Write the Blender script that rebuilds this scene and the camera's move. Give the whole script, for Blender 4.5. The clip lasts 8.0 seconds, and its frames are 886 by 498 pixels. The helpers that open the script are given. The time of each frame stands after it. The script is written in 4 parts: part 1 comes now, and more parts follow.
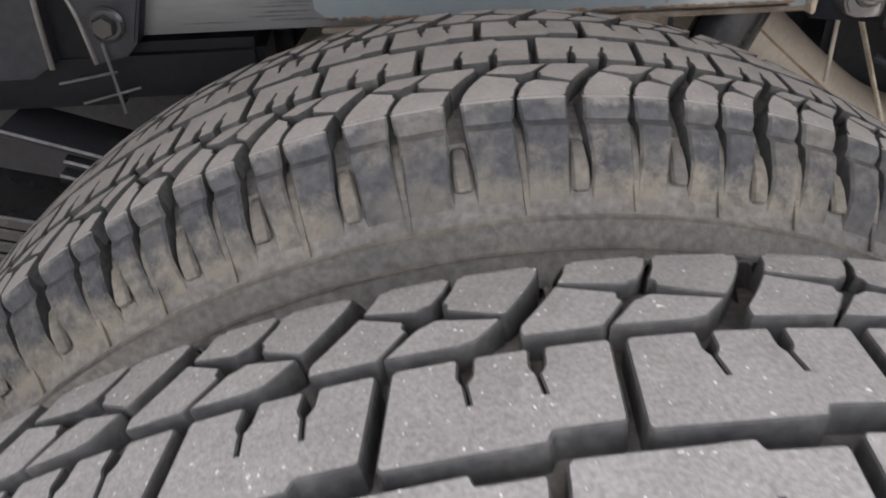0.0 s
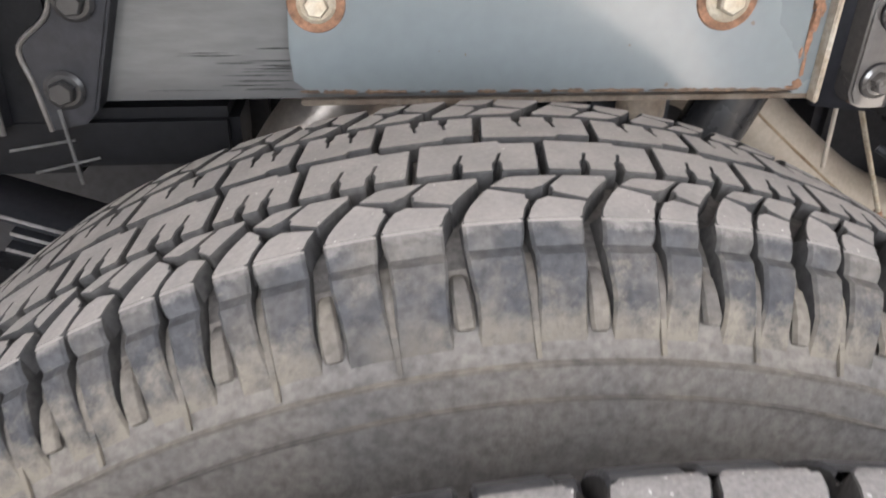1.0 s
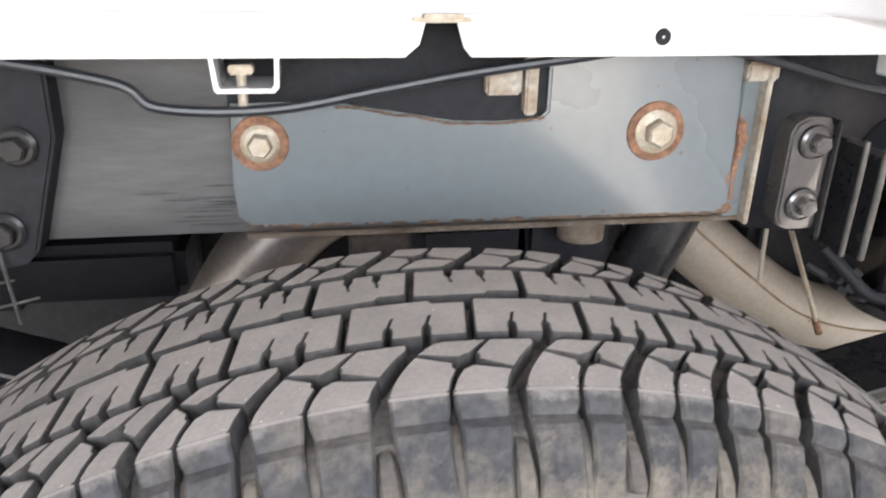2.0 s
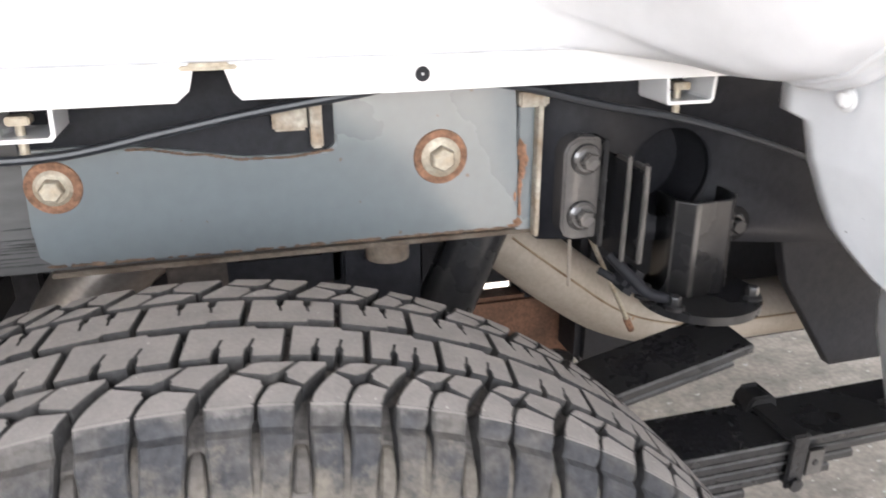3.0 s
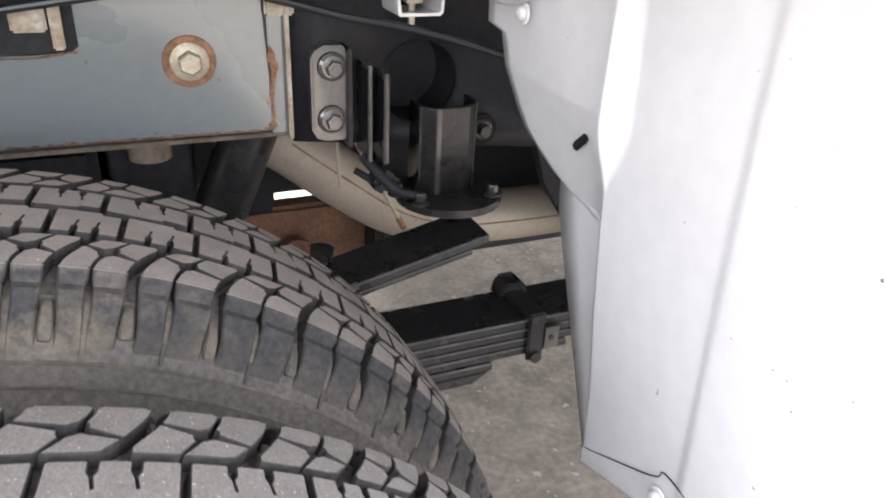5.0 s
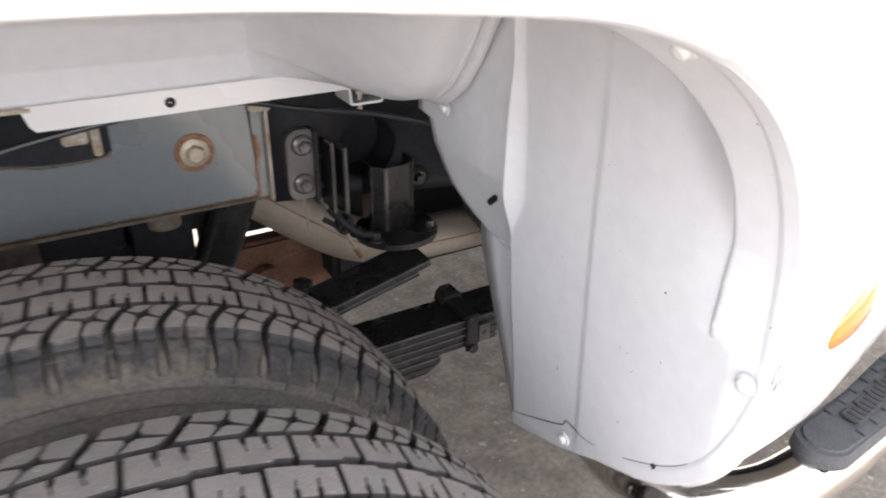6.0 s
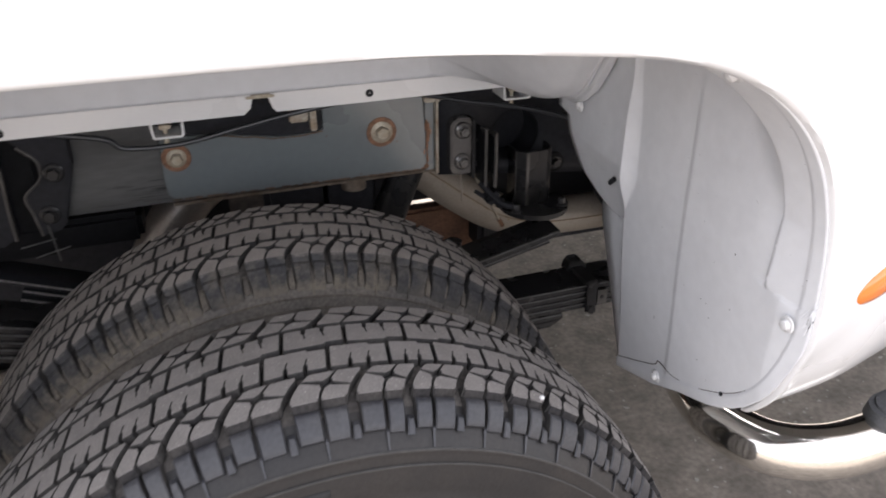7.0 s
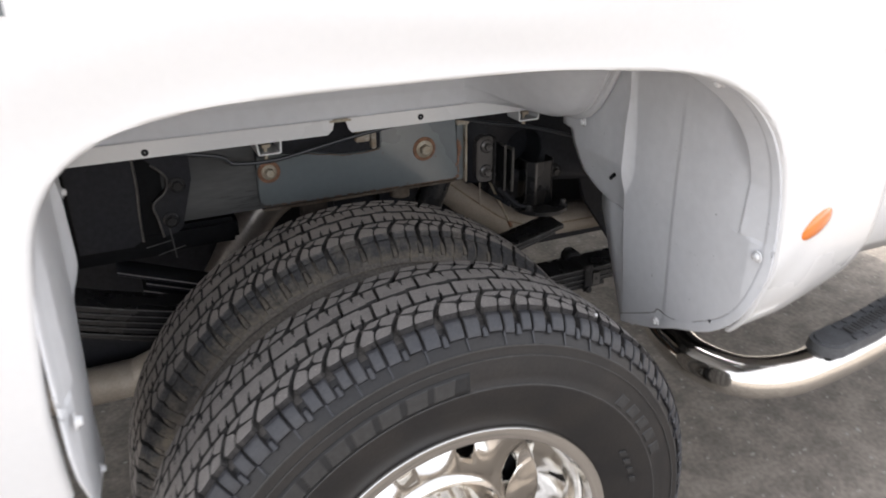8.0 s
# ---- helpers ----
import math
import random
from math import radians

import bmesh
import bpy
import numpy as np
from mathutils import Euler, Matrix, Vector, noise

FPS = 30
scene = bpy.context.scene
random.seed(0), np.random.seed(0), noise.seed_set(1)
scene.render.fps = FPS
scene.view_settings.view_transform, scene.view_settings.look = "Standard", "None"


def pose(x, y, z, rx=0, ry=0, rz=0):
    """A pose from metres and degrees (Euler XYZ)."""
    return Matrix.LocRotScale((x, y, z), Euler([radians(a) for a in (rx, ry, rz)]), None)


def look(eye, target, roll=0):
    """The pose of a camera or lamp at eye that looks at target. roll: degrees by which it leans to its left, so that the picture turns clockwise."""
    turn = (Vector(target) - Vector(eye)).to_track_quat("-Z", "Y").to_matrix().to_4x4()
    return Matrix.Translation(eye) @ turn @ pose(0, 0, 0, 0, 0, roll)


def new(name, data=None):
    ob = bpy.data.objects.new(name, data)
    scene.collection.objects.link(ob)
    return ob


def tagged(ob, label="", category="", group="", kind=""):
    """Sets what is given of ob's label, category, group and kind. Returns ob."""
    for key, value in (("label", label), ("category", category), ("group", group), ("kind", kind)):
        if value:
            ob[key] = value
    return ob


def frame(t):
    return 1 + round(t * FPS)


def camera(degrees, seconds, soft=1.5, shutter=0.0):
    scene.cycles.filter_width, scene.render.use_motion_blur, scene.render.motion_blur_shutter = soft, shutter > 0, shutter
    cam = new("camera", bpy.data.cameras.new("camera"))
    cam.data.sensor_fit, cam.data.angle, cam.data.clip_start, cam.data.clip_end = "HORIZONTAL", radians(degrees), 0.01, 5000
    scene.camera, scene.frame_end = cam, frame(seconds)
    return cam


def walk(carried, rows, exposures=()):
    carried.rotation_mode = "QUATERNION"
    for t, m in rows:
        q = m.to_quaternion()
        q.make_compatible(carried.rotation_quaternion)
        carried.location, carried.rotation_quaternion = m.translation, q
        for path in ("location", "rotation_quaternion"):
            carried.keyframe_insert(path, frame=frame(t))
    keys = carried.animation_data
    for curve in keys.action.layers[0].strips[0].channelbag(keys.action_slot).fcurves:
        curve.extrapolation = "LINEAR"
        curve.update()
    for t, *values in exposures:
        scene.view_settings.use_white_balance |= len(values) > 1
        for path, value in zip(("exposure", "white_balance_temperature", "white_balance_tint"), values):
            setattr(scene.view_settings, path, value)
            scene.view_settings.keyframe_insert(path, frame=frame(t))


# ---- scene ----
cam = camera(61.5, 8.0, soft=1.8, shutter=0.3)
PATH = [
    (0, (-0.0598, -0.0937, 0.8739), (0.0030, 0.7480, 0.3376), -1.57),
    (0.5, (-0.0687, -0.0647, 0.8791), (0.0164, 0.7875, 0.3629), -0.30),
    (0.8, (-0.0680, -0.0505, 0.8775), (0.0305, 0.8090, 0.3765), 0.70),
    (1, (-0.0642, -0.0396, 0.8803), (0.0410, 0.8281, 0.3945), 1.28),
    (1.2, (-0.0688, -0.0307, 0.8861), (0.0644, 0.8394, 0.4116), 2.48),
    (2.3, (-0.0270, -0.0357, 0.9233), (0.1475, 0.8796, 0.5602), 0.72),
    (2.5, (-0.0051, -0.0471, 0.9317), (0.1904, 0.8629, 0.5659), 0.62),
    (3, (0.0451, -0.0875, 0.9347), (0.2878, 0.8107, 0.5681), -0.14),
    (3.2, (0.0589, -0.1131, 0.9285), (0.3031, 0.7694, 0.5265), -0.32),
    (3.5, (0.0815, -0.1162, 0.9217), (0.3749, 0.7526, 0.5227), 1.29),
    (3.7, (0.0993, -0.1175, 0.9188), (0.4108, 0.7485, 0.5277), 1.09),
    (4, (0.1210, -0.1191, 0.9147), (0.4648, 0.7299, 0.5136), 2.39),
    (4.2, (0.1304, -0.1197, 0.9162), (0.4856, 0.7259, 0.5176), 2.17),
    (5.3, (0.1416, -0.2360, 0.9637), (0.5148, 0.5624, 0.4912), 3.70),
    (5.5, (0.1321, -0.2594, 0.9854), (0.5303, 0.5264, 0.5122), 4.33),
    (5.7, (0.1160, -0.2870, 1.0145), (0.5640, 0.4836, 0.5589), 3.80),
    (5.8, (0.1020, -0.3080, 1.0345), (0.5470, 0.4660, 0.5833), 2.79),
    (6, (0.0390, -0.3473, 1.0794), (0.4851, 0.4150, 0.6180), 0.79),
    (6.2, (-0.0060, -0.3710, 1.1153), (0.4105, 0.4010, 0.6351), 0.76),
    (6.3, (-0.0100, -0.3870, 1.1290), (0.3785, 0.4040, 0.6573), 0.10),
    (6.5, (-0.0247, -0.4177, 1.1347), (0.3326, 0.3935, 0.6718), -0.96),
    (6.6, (-0.0287, -0.4383, 1.1375), (0.3138, 0.3736, 0.6649), -1.78),
    (7, (-0.0491, -0.5338, 1.1466), (0.2302, 0.3017, 0.6735), -0.46),
    (7.2, (-0.0702, -0.5670, 1.1415), (0.1978, 0.2751, 0.6734), 1.04),
    (7.5, (-0.1296, -0.6183, 1.1562), (0.1559, 0.2259, 0.7026), 1.78),
    (7.7, (-0.1946, -0.6641, 1.1584), (0.1224, 0.1852, 0.7364), 1.87),
    (8, (-0.3193, -0.7373, 1.1825), (0.0569, 0.0915, 0.7682), -0.42),
]
EXPOSURES = [(0, 2.75, 6520, 12), (0.5, 3.1, 6540, 12), (1.0, 3.4, 6540, 12), (2.5, 3.27, 6480, 12), (4.0, 3.12, 6480, 12), (5.5, 2.5, 6620, 14), (6.0, 2.08, 6600, 14),
             (7.0, 1.38, 6560, 15), (7.5, 1.33, 6530, 13), (8.0, 1.15, 6500, 12)]
walk(cam, [(t, look(eye, target, roll)) for t, eye, target, roll in PATH], EXPOSURES)

# ---- light ----
world = bpy.data.worlds.new("sky")
scene.world = world
world.use_nodes = True
wn = world.node_tree.nodes
sky = wn.new("ShaderNodeTexSky")
sky.sky_type = "NISHITA"
sky.sun_disc = False
sky.sun_elevation, sky.sun_rotation = radians(56), radians(15)
sky.dust_density = 3.0
wn["Background"].inputs["Strength"].default_value = 0.32
haze = wn.new("ShaderNodeHueSaturation")
haze.inputs["Saturation"].default_value = 0.2
world.node_tree.links.new(sky.outputs["Color"], haze.inputs["Color"])
world.node_tree.links.new(haze.outputs["Color"], wn["Background"].inputs["Color"])
sun = new("sun", bpy.data.lights.new("sun", "SUN"))
sun.data.energy, sun.data.angle, sun.data.color = 2.0, radians(0.6), (1.0, 0.95, 0.88)
sun.matrix_world = look((0.75, 2.8, 4.3), (0, 0, 0))


# ---- materials ----
def material(name, base, rough=0.5, metal=0.0, second=None, scale=8.0, amount=0.5, fine=120.0, grain=0.15, bump=0.15,
             bump_scale=None, coat=0.0, stretch=(1, 1, 1), low=0.4, high=0.65, specks=None):
    """base, mottled with second at a large scale, and a fine grain in both colour and relief."""
    m = bpy.data.materials.new(name)
    m.use_nodes = True
    n, l = m.node_tree.nodes, m.node_tree.links
    b = n["Principled BSDF"]
    b.inputs["Roughness"].default_value, b.inputs["Metallic"].default_value = rough, metal
    b.inputs["Coat Weight"].default_value = coat
    b.inputs["Coat Roughness"].default_value = 0.12 if coat == 0.8 else 0.06
    co = n.new("ShaderNodeTexCoord")
    mp = n.new("ShaderNodeMapping")
    mp.inputs["Scale"].default_value = stretch
    l.new(co.outputs["Object"], mp.inputs["Vector"])

    def noise_at(s, detail):
        t = n.new("ShaderNodeTexNoise")
        t.inputs["Scale"].default_value, t.inputs["Detail"].default_value = s, detail
        l.new(mp.outputs["Vector"], t.inputs["Vector"])
        return t

    def mixed(kind, fac, a, c):
        x = n.new("ShaderNodeMix")
        x.data_type, x.blend_type = "RGBA", kind
        for socket, value in ((x.inputs["Factor"], fac), (x.inputs["A"], a), (x.inputs["B"], c)):
            if hasattr(value, "is_output"):
                l.new(value, socket)
            else:
                socket.default_value = value
        return x.outputs["Result"]

    def ramp(source, a, c, va=0.0, vc=1.0):
        r = n.new("ShaderNodeMapRange")
        for k, v in zip(("From Min", "From Max", "To Min", "To Max"), (a, c, va, vc)):
            r.inputs[k].default_value = v
        l.new(source, r.inputs["Value"])
        return r.outputs["Result"]

    big, small = noise_at(scale, 5.0), noise_at(fine, 3.0)
    colour = mixed("MIX", ramp(big.outputs["Fac"], low, high, 0.0, amount), (*base, 1), (*(second or base), 1))
    shade = ramp(small.outputs["Fac"], 0.3, 0.7, 1 - grain, 1 + grain)
    grey = n.new("ShaderNodeCombineColor")
    for k in ("Red", "Green", "Blue"):
        l.new(shade, grey.inputs[k])
    colour = mixed("MULTIPLY", 1.0, colour, grey.outputs["Color"])
    if specks:
        tint, size, least = specks
        dots = noise_at(size, 1.0)
        colour = mixed("MIX", ramp(dots.outputs["Fac"], least, least + 0.015), colour, (*tint, 1))
    l.new(colour, b.inputs["Base Color"])
    l.new(ramp(big.outputs["Fac"], 0.1, 0.9, max(rough - 0.08, 0.02), min(rough + 0.08, 1)), b.inputs["Roughness"])
    bp = n.new("ShaderNodeBump")
    bp.inputs["Strength"].default_value, bp.inputs["Distance"].default_value = bump, 0.001
    l.new(noise_at(bump_scale or fine * 2, 4.0).outputs["Fac"], bp.inputs["Height"])
    l.new(bp.outputs["Normal"], b.inputs["Normal"])
    return m


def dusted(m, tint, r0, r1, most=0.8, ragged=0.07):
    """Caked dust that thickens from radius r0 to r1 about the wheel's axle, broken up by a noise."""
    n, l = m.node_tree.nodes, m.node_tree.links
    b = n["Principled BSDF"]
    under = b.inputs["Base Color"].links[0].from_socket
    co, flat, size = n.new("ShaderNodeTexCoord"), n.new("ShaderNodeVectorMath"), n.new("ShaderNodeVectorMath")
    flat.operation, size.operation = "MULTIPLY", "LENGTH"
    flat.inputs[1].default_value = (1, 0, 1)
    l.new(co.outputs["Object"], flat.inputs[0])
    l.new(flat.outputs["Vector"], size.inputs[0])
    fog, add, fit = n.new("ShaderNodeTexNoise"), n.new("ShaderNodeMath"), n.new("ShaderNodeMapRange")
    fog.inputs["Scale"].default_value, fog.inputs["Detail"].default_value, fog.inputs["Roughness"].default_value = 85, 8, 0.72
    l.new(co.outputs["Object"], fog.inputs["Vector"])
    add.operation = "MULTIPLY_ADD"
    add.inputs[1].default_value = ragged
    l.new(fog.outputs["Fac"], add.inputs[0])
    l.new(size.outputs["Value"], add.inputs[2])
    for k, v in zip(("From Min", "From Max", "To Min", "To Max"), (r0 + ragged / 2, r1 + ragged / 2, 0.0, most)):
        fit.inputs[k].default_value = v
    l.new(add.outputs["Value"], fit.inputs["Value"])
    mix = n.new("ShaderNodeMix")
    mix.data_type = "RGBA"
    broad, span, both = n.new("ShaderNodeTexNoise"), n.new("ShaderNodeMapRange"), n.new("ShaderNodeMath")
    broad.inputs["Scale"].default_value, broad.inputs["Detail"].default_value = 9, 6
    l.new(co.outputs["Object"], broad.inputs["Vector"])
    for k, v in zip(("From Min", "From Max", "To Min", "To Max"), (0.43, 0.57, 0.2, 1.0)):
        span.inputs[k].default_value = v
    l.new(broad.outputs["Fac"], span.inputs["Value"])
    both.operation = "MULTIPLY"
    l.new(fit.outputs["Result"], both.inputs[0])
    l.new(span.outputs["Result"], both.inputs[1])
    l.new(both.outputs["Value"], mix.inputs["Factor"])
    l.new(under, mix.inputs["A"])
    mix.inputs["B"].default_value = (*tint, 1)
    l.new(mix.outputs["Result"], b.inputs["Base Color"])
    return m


PAVING = material("paving", (0.275, 0.240, 0.203), 0.95, second=(0.165, 0.145, 0.123), scale=13.0, amount=0.9, low=0.36, high=0.66, fine=75, grain=0.2,
                  bump=0.3, bump_scale=140, specks=((0.36, 0.34, 0.30), 48, 0.70))
WHITE = material("white_paint", (0.70, 0.70, 0.70), 0.28, second=(0.665, 0.665, 0.67), scale=2.0, amount=0.3, grain=0.01, bump=0.0, coat=0.6)
LINER = material("grey_white_liner", (0.70, 0.71, 0.73), 0.42, second=(0.63, 0.64, 0.66), scale=7.0, amount=0.6, fine=60, grain=0.03,
                 bump=0.05, specks=((0.06, 0.06, 0.06), 210, 0.80))
WELL = material("grey_white_well_paint", (0.61, 0.62, 0.64), 0.40, second=(0.55, 0.56, 0.58), scale=5.0, amount=0.6, fine=60, grain=0.03, bump=0.05)
CAP = material("shoulder_cap_rubber", (0.026, 0.025, 0.026), 0.75, second=(0.055, 0.051, 0.048), scale=30, amount=0.7, fine=300, grain=0.3, bump=0.3)
GROOVE = material("dusty_groove_rubber", (0.088, 0.081, 0.075), 0.9, second=(0.055, 0.051, 0.049), scale=40, amount=0.9, fine=300, grain=0.3, bump=0.4)
RUBBER = material("rubber", (0.032, 0.031, 0.031), 0.75, second=(0.060, 0.056, 0.052), scale=30, amount=0.6, fine=300, grain=0.3, bump=0.3)
WORN = material("worn_tread_rubber", (0.185, 0.172, 0.163), 0.72, second=(0.145, 0.135, 0.128), scale=60, amount=0.6, fine=800, grain=0.24,
                bump=0.4, bump_scale=1100, specks=((0.50, 0.48, 0.45), 620, 0.735))
WORN_DUSTY = material("dusty_tread_rubber", (0.205, 0.186, 0.172), 0.8, second=(0.158, 0.145, 0.135), scale=50, amount=0.6, fine=500, grain=0.10,
                      bump=0.2, bump_scale=900, specks=((0.5, 0.48, 0.45), 600, 0.775))
DUSTY = material("dusty_sidewall_rubber", (0.104, 0.097, 0.091), 0.85, second=(0.156, 0.139, 0.121), scale=9, amount=0.9, fine=260, grain=0.25,
                 bump=0.5, low=0.42, high=0.66)
FOOT_DUST = material("caked_dust", (0.115, 0.100, 0.082), 0.9, second=(0.070, 0.063, 0.057), scale=30, amount=0.9, fine=260, grain=0.25, bump=0.5)
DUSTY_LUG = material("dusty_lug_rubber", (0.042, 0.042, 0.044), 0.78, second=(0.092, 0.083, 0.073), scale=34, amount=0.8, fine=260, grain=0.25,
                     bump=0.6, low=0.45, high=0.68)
for m, shine in ((CAP, 0.1), (GROOVE, 0.2), (RUBBER, 0.2), (DUSTY, 0.2), (DUSTY_LUG, 0.15)):
    m.node_tree.nodes["Principled BSDF"].inputs["Specular IOR Level"].default_value = shine
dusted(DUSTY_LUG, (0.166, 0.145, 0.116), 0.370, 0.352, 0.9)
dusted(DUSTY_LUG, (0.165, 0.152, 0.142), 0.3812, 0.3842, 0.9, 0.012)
SIDE = material("sidewall_rubber", (0.015, 0.0145, 0.015), 0.45, second=(0.026, 0.023, 0.021), scale=14, amount=0.7, fine=300, grain=0.2, bump=0.2)
SIDE.node_tree.nodes["Principled BSDF"].inputs["Specular IOR Level"].default_value = 0.35
MARK = material("raised_mark_rubber", (0.045, 0.044, 0.043), 0.6, grain=0.2, bump=0.2)
BAND = material("name_band_rubber", (0.009, 0.009, 0.0095), 0.75, grain=0.25, bump=0.4)
LETTER = material("raised_letter_rubber", (0.024, 0.0235, 0.0235), 0.6, grain=0.25, bump=0.3)
LUG = material("shoulder_lug_rubber", (0.023, 0.024, 0.029), 0.42, second=(0.038, 0.038, 0.041), scale=26, amount=0.7, fine=300, grain=0.25, bump=0.3)
CHROME = material("chrome", (0.68, 0.66, 0.63), 0.08, 1.0, second=(0.72, 0.70, 0.67), scale=6, amount=0.4, grain=0.02, bump=0.03)
BAR_CHROME = material("dusty_chrome", (0.78, 0.76, 0.72), 0.12, 1.0, second=(0.70, 0.66, 0.60), scale=5, amount=0.5, fine=200, grain=0.04, bump=0.02)
PLATE = material("grey_blue_frame_paint", (0.130, 0.149, 0.156), 0.30, second=(0.112, 0.128, 0.134), scale=7, amount=0.7, fine=90, grain=0.04, low=0.25, high=0.85,
                 bump=0.0, coat=0.8, specks=((0.11, 0.09, 0.065), 110, 0.785))
RAIL = material("sooty_rail_paint", (0.072, 0.072, 0.071), 0.5, second=(0.022, 0.022, 0.023), scale=9, amount=0.9, fine=120, grain=0.12,
                bump=0.2, stretch=(0.35, 1, 1.6))
BLACK = material("black_chassis_paint", (0.016, 0.016, 0.0175), 0.27, second=(0.026, 0.025, 0.024), scale=16, amount=0.6, fine=200, grain=0.2, bump=0.12)
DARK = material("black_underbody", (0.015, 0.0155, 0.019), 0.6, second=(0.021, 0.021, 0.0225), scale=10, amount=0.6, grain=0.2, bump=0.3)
DARK.node_tree.nodes["Principled BSDF"].inputs["Specular IOR Level"].default_value = 0.18
BLACK.node_tree.nodes["Principled BSDF"].inputs["Specular IOR Level"].default_value = 0.3
# Shade put into the colour: a darker, duller copy of DARK.
SHADED = material("shaded_black_steel", (0.0045, 0.0048, 0.0060), 0.55, second=(0.008, 0.008, 0.0085), scale=10, amount=0.6, grain=0.2, bump=0.3)
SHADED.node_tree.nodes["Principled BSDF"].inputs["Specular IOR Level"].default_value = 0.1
RUST = material("rust", (0.225, 0.115, 0.068), 0.85, second=(0.13, 0.070, 0.04), scale=60, amount=0.9, fine=300, grain=0.35, bump=0.6)
EDGE_RUST = material("dark_edge_rust", (0.125, 0.082, 0.055), 0.9, second=(0.080, 0.052, 0.036), scale=60, amount=0.9, fine=300, grain=0.3, bump=0.5)
STEEL = material("zinc_bolt", (0.40, 0.36, 0.29), 0.5, 0.45, second=(0.30, 0.24, 0.17), scale=70, amount=0.8, fine=300, grain=0.2, bump=0.3)
EXHAUST = material("dusty_exhaust_steel", (0.34, 0.297, 0.250), 0.55, 0.2, second=(0.24, 0.205, 0.165), scale=9, amount=0.8, fine=200, grain=0.08,
                   bump=0.15, specks=((0.25, 0.15, 0.08), 60, 0.78))
TAIL = material("pale_tail_pipe_steel", (0.42, 0.39, 0.36), 0.34, 0.75, second=(0.33, 0.29, 0.25), scale=9, amount=0.7, fine=200, grain=0.1, bump=0.1)
TAN = material("dusty_tan_edge", (0.38, 0.345, 0.29), 0.8, second=(0.24, 0.17, 0.11), scale=40, amount=0.8, fine=240, grain=0.2, bump=0.4)
FLANGE = material("brown_dusty_flange", (0.150, 0.122, 0.095), 0.85, second=(0.085, 0.060, 0.042), scale=30, amount=0.9, fine=240, grain=0.25, bump=0.4)
BROWN = material("rusty_axle_casting", (0.15, 0.075, 0.045), 0.85, second=(0.08, 0.045, 0.03), scale=30, amount=0.8, fine=240, grain=0.3, bump=0.6)
AMBER = material("amber_lens", (0.74, 0.185, 0.010), 0.12, second=(0.55, 0.115, 0.006), scale=60, amount=0.5, grain=0.05, bump=0.1, coat=1.0)
PAD = material("step_pad_rubber", (0.085, 0.087, 0.092), 0.6, second=(0.06, 0.06, 0.063), scale=30, amount=0.6, fine=300, grain=0.2, bump=0.4)
# Sooty steel of the stop plate; also paints the shade in the liner's lap.
SOOT_AND_SHADE = material("sooty_steel_and_gap_shade", (0.075, 0.060, 0.050), 0.8, second=(0.04, 0.034, 0.03), scale=25, amount=0.8, grain=0.3, bump=0.4)
SOOT_BLACK = material("black_soot", (0.044, 0.044, 0.044), 0.8, second=(0.066, 0.066, 0.066), scale=60, amount=0.8, grain=0.3, bump=0.2)
HANGER = material("grey_brown_hanger_paint", (0.070, 0.064, 0.060), 0.25, second=(0.07, 0.064, 0.06), scale=20, amount=0.6, fine=200, grain=0.1, bump=0.05, coat=1.0)
# Gloss streaks of black edges put into grey; also colours clip tab and pin.
GLINT_GREY = material("glint_grey", (0.075, 0.070, 0.066), 0.32, second=(0.035, 0.033, 0.031), scale=45, amount=0.8, fine=260, grain=0.2, bump=0.2)
# Lighter grey that puts the lit line of each leaf's edge into colour.
LEAF_GLINT = material("leaf_glint_grey", (0.10, 0.098, 0.096), 0.42, second=(0.045, 0.044, 0.043), scale=30, amount=0.8, fine=260, grain=0.2, bump=0.2)
# Pale metal that paints the sky's reflection along the rear leaf edges.
SKY_GLINT = material("leaf_sky_glint", (0.46, 0.45, 0.44), 0.35, 0.6, second=(0.26, 0.25, 0.24), scale=40, amount=0.8, fine=260, grain=0.2, bump=0.2)
SEAM = material("brown_pipe_seam", (0.22, 0.165, 0.11), 0.8, second=(0.15, 0.09, 0.05), scale=40, amount=0.8, grain=0.2, bump=0.3)
CABLE = material("black_cable", (0.02, 0.022, 0.026), 0.35, grain=0.1, bump=0.1)


# ---- building blocks ----
def link(name, bm, mats, smooth=True, sharp=35):
    me = bpy.data.meshes.new(name)
    bmesh.ops.recalc_face_normals(bm, faces=bm.faces)
    bm.to_mesh(me)
    bm.free()
    for mt in mats if isinstance(mats, (list, tuple)) else [mats]:
        me.materials.append(mt)
    if smooth:
        me.shade_smooth()
        me.set_sharp_from_angle(angle=radians(sharp))
    return new(name, me)


def part(name, bm, mats, parent, label="", sharp=35):
    ob = link(name, bm, mats, sharp=sharp)
    ob.parent = parent
    return tagged(ob, label)


def thickened(ob, t, offset=0.0):
    md = ob.modifiers.new("thickness", "SOLIDIFY")
    md.thickness, md.offset = t, offset
    return ob


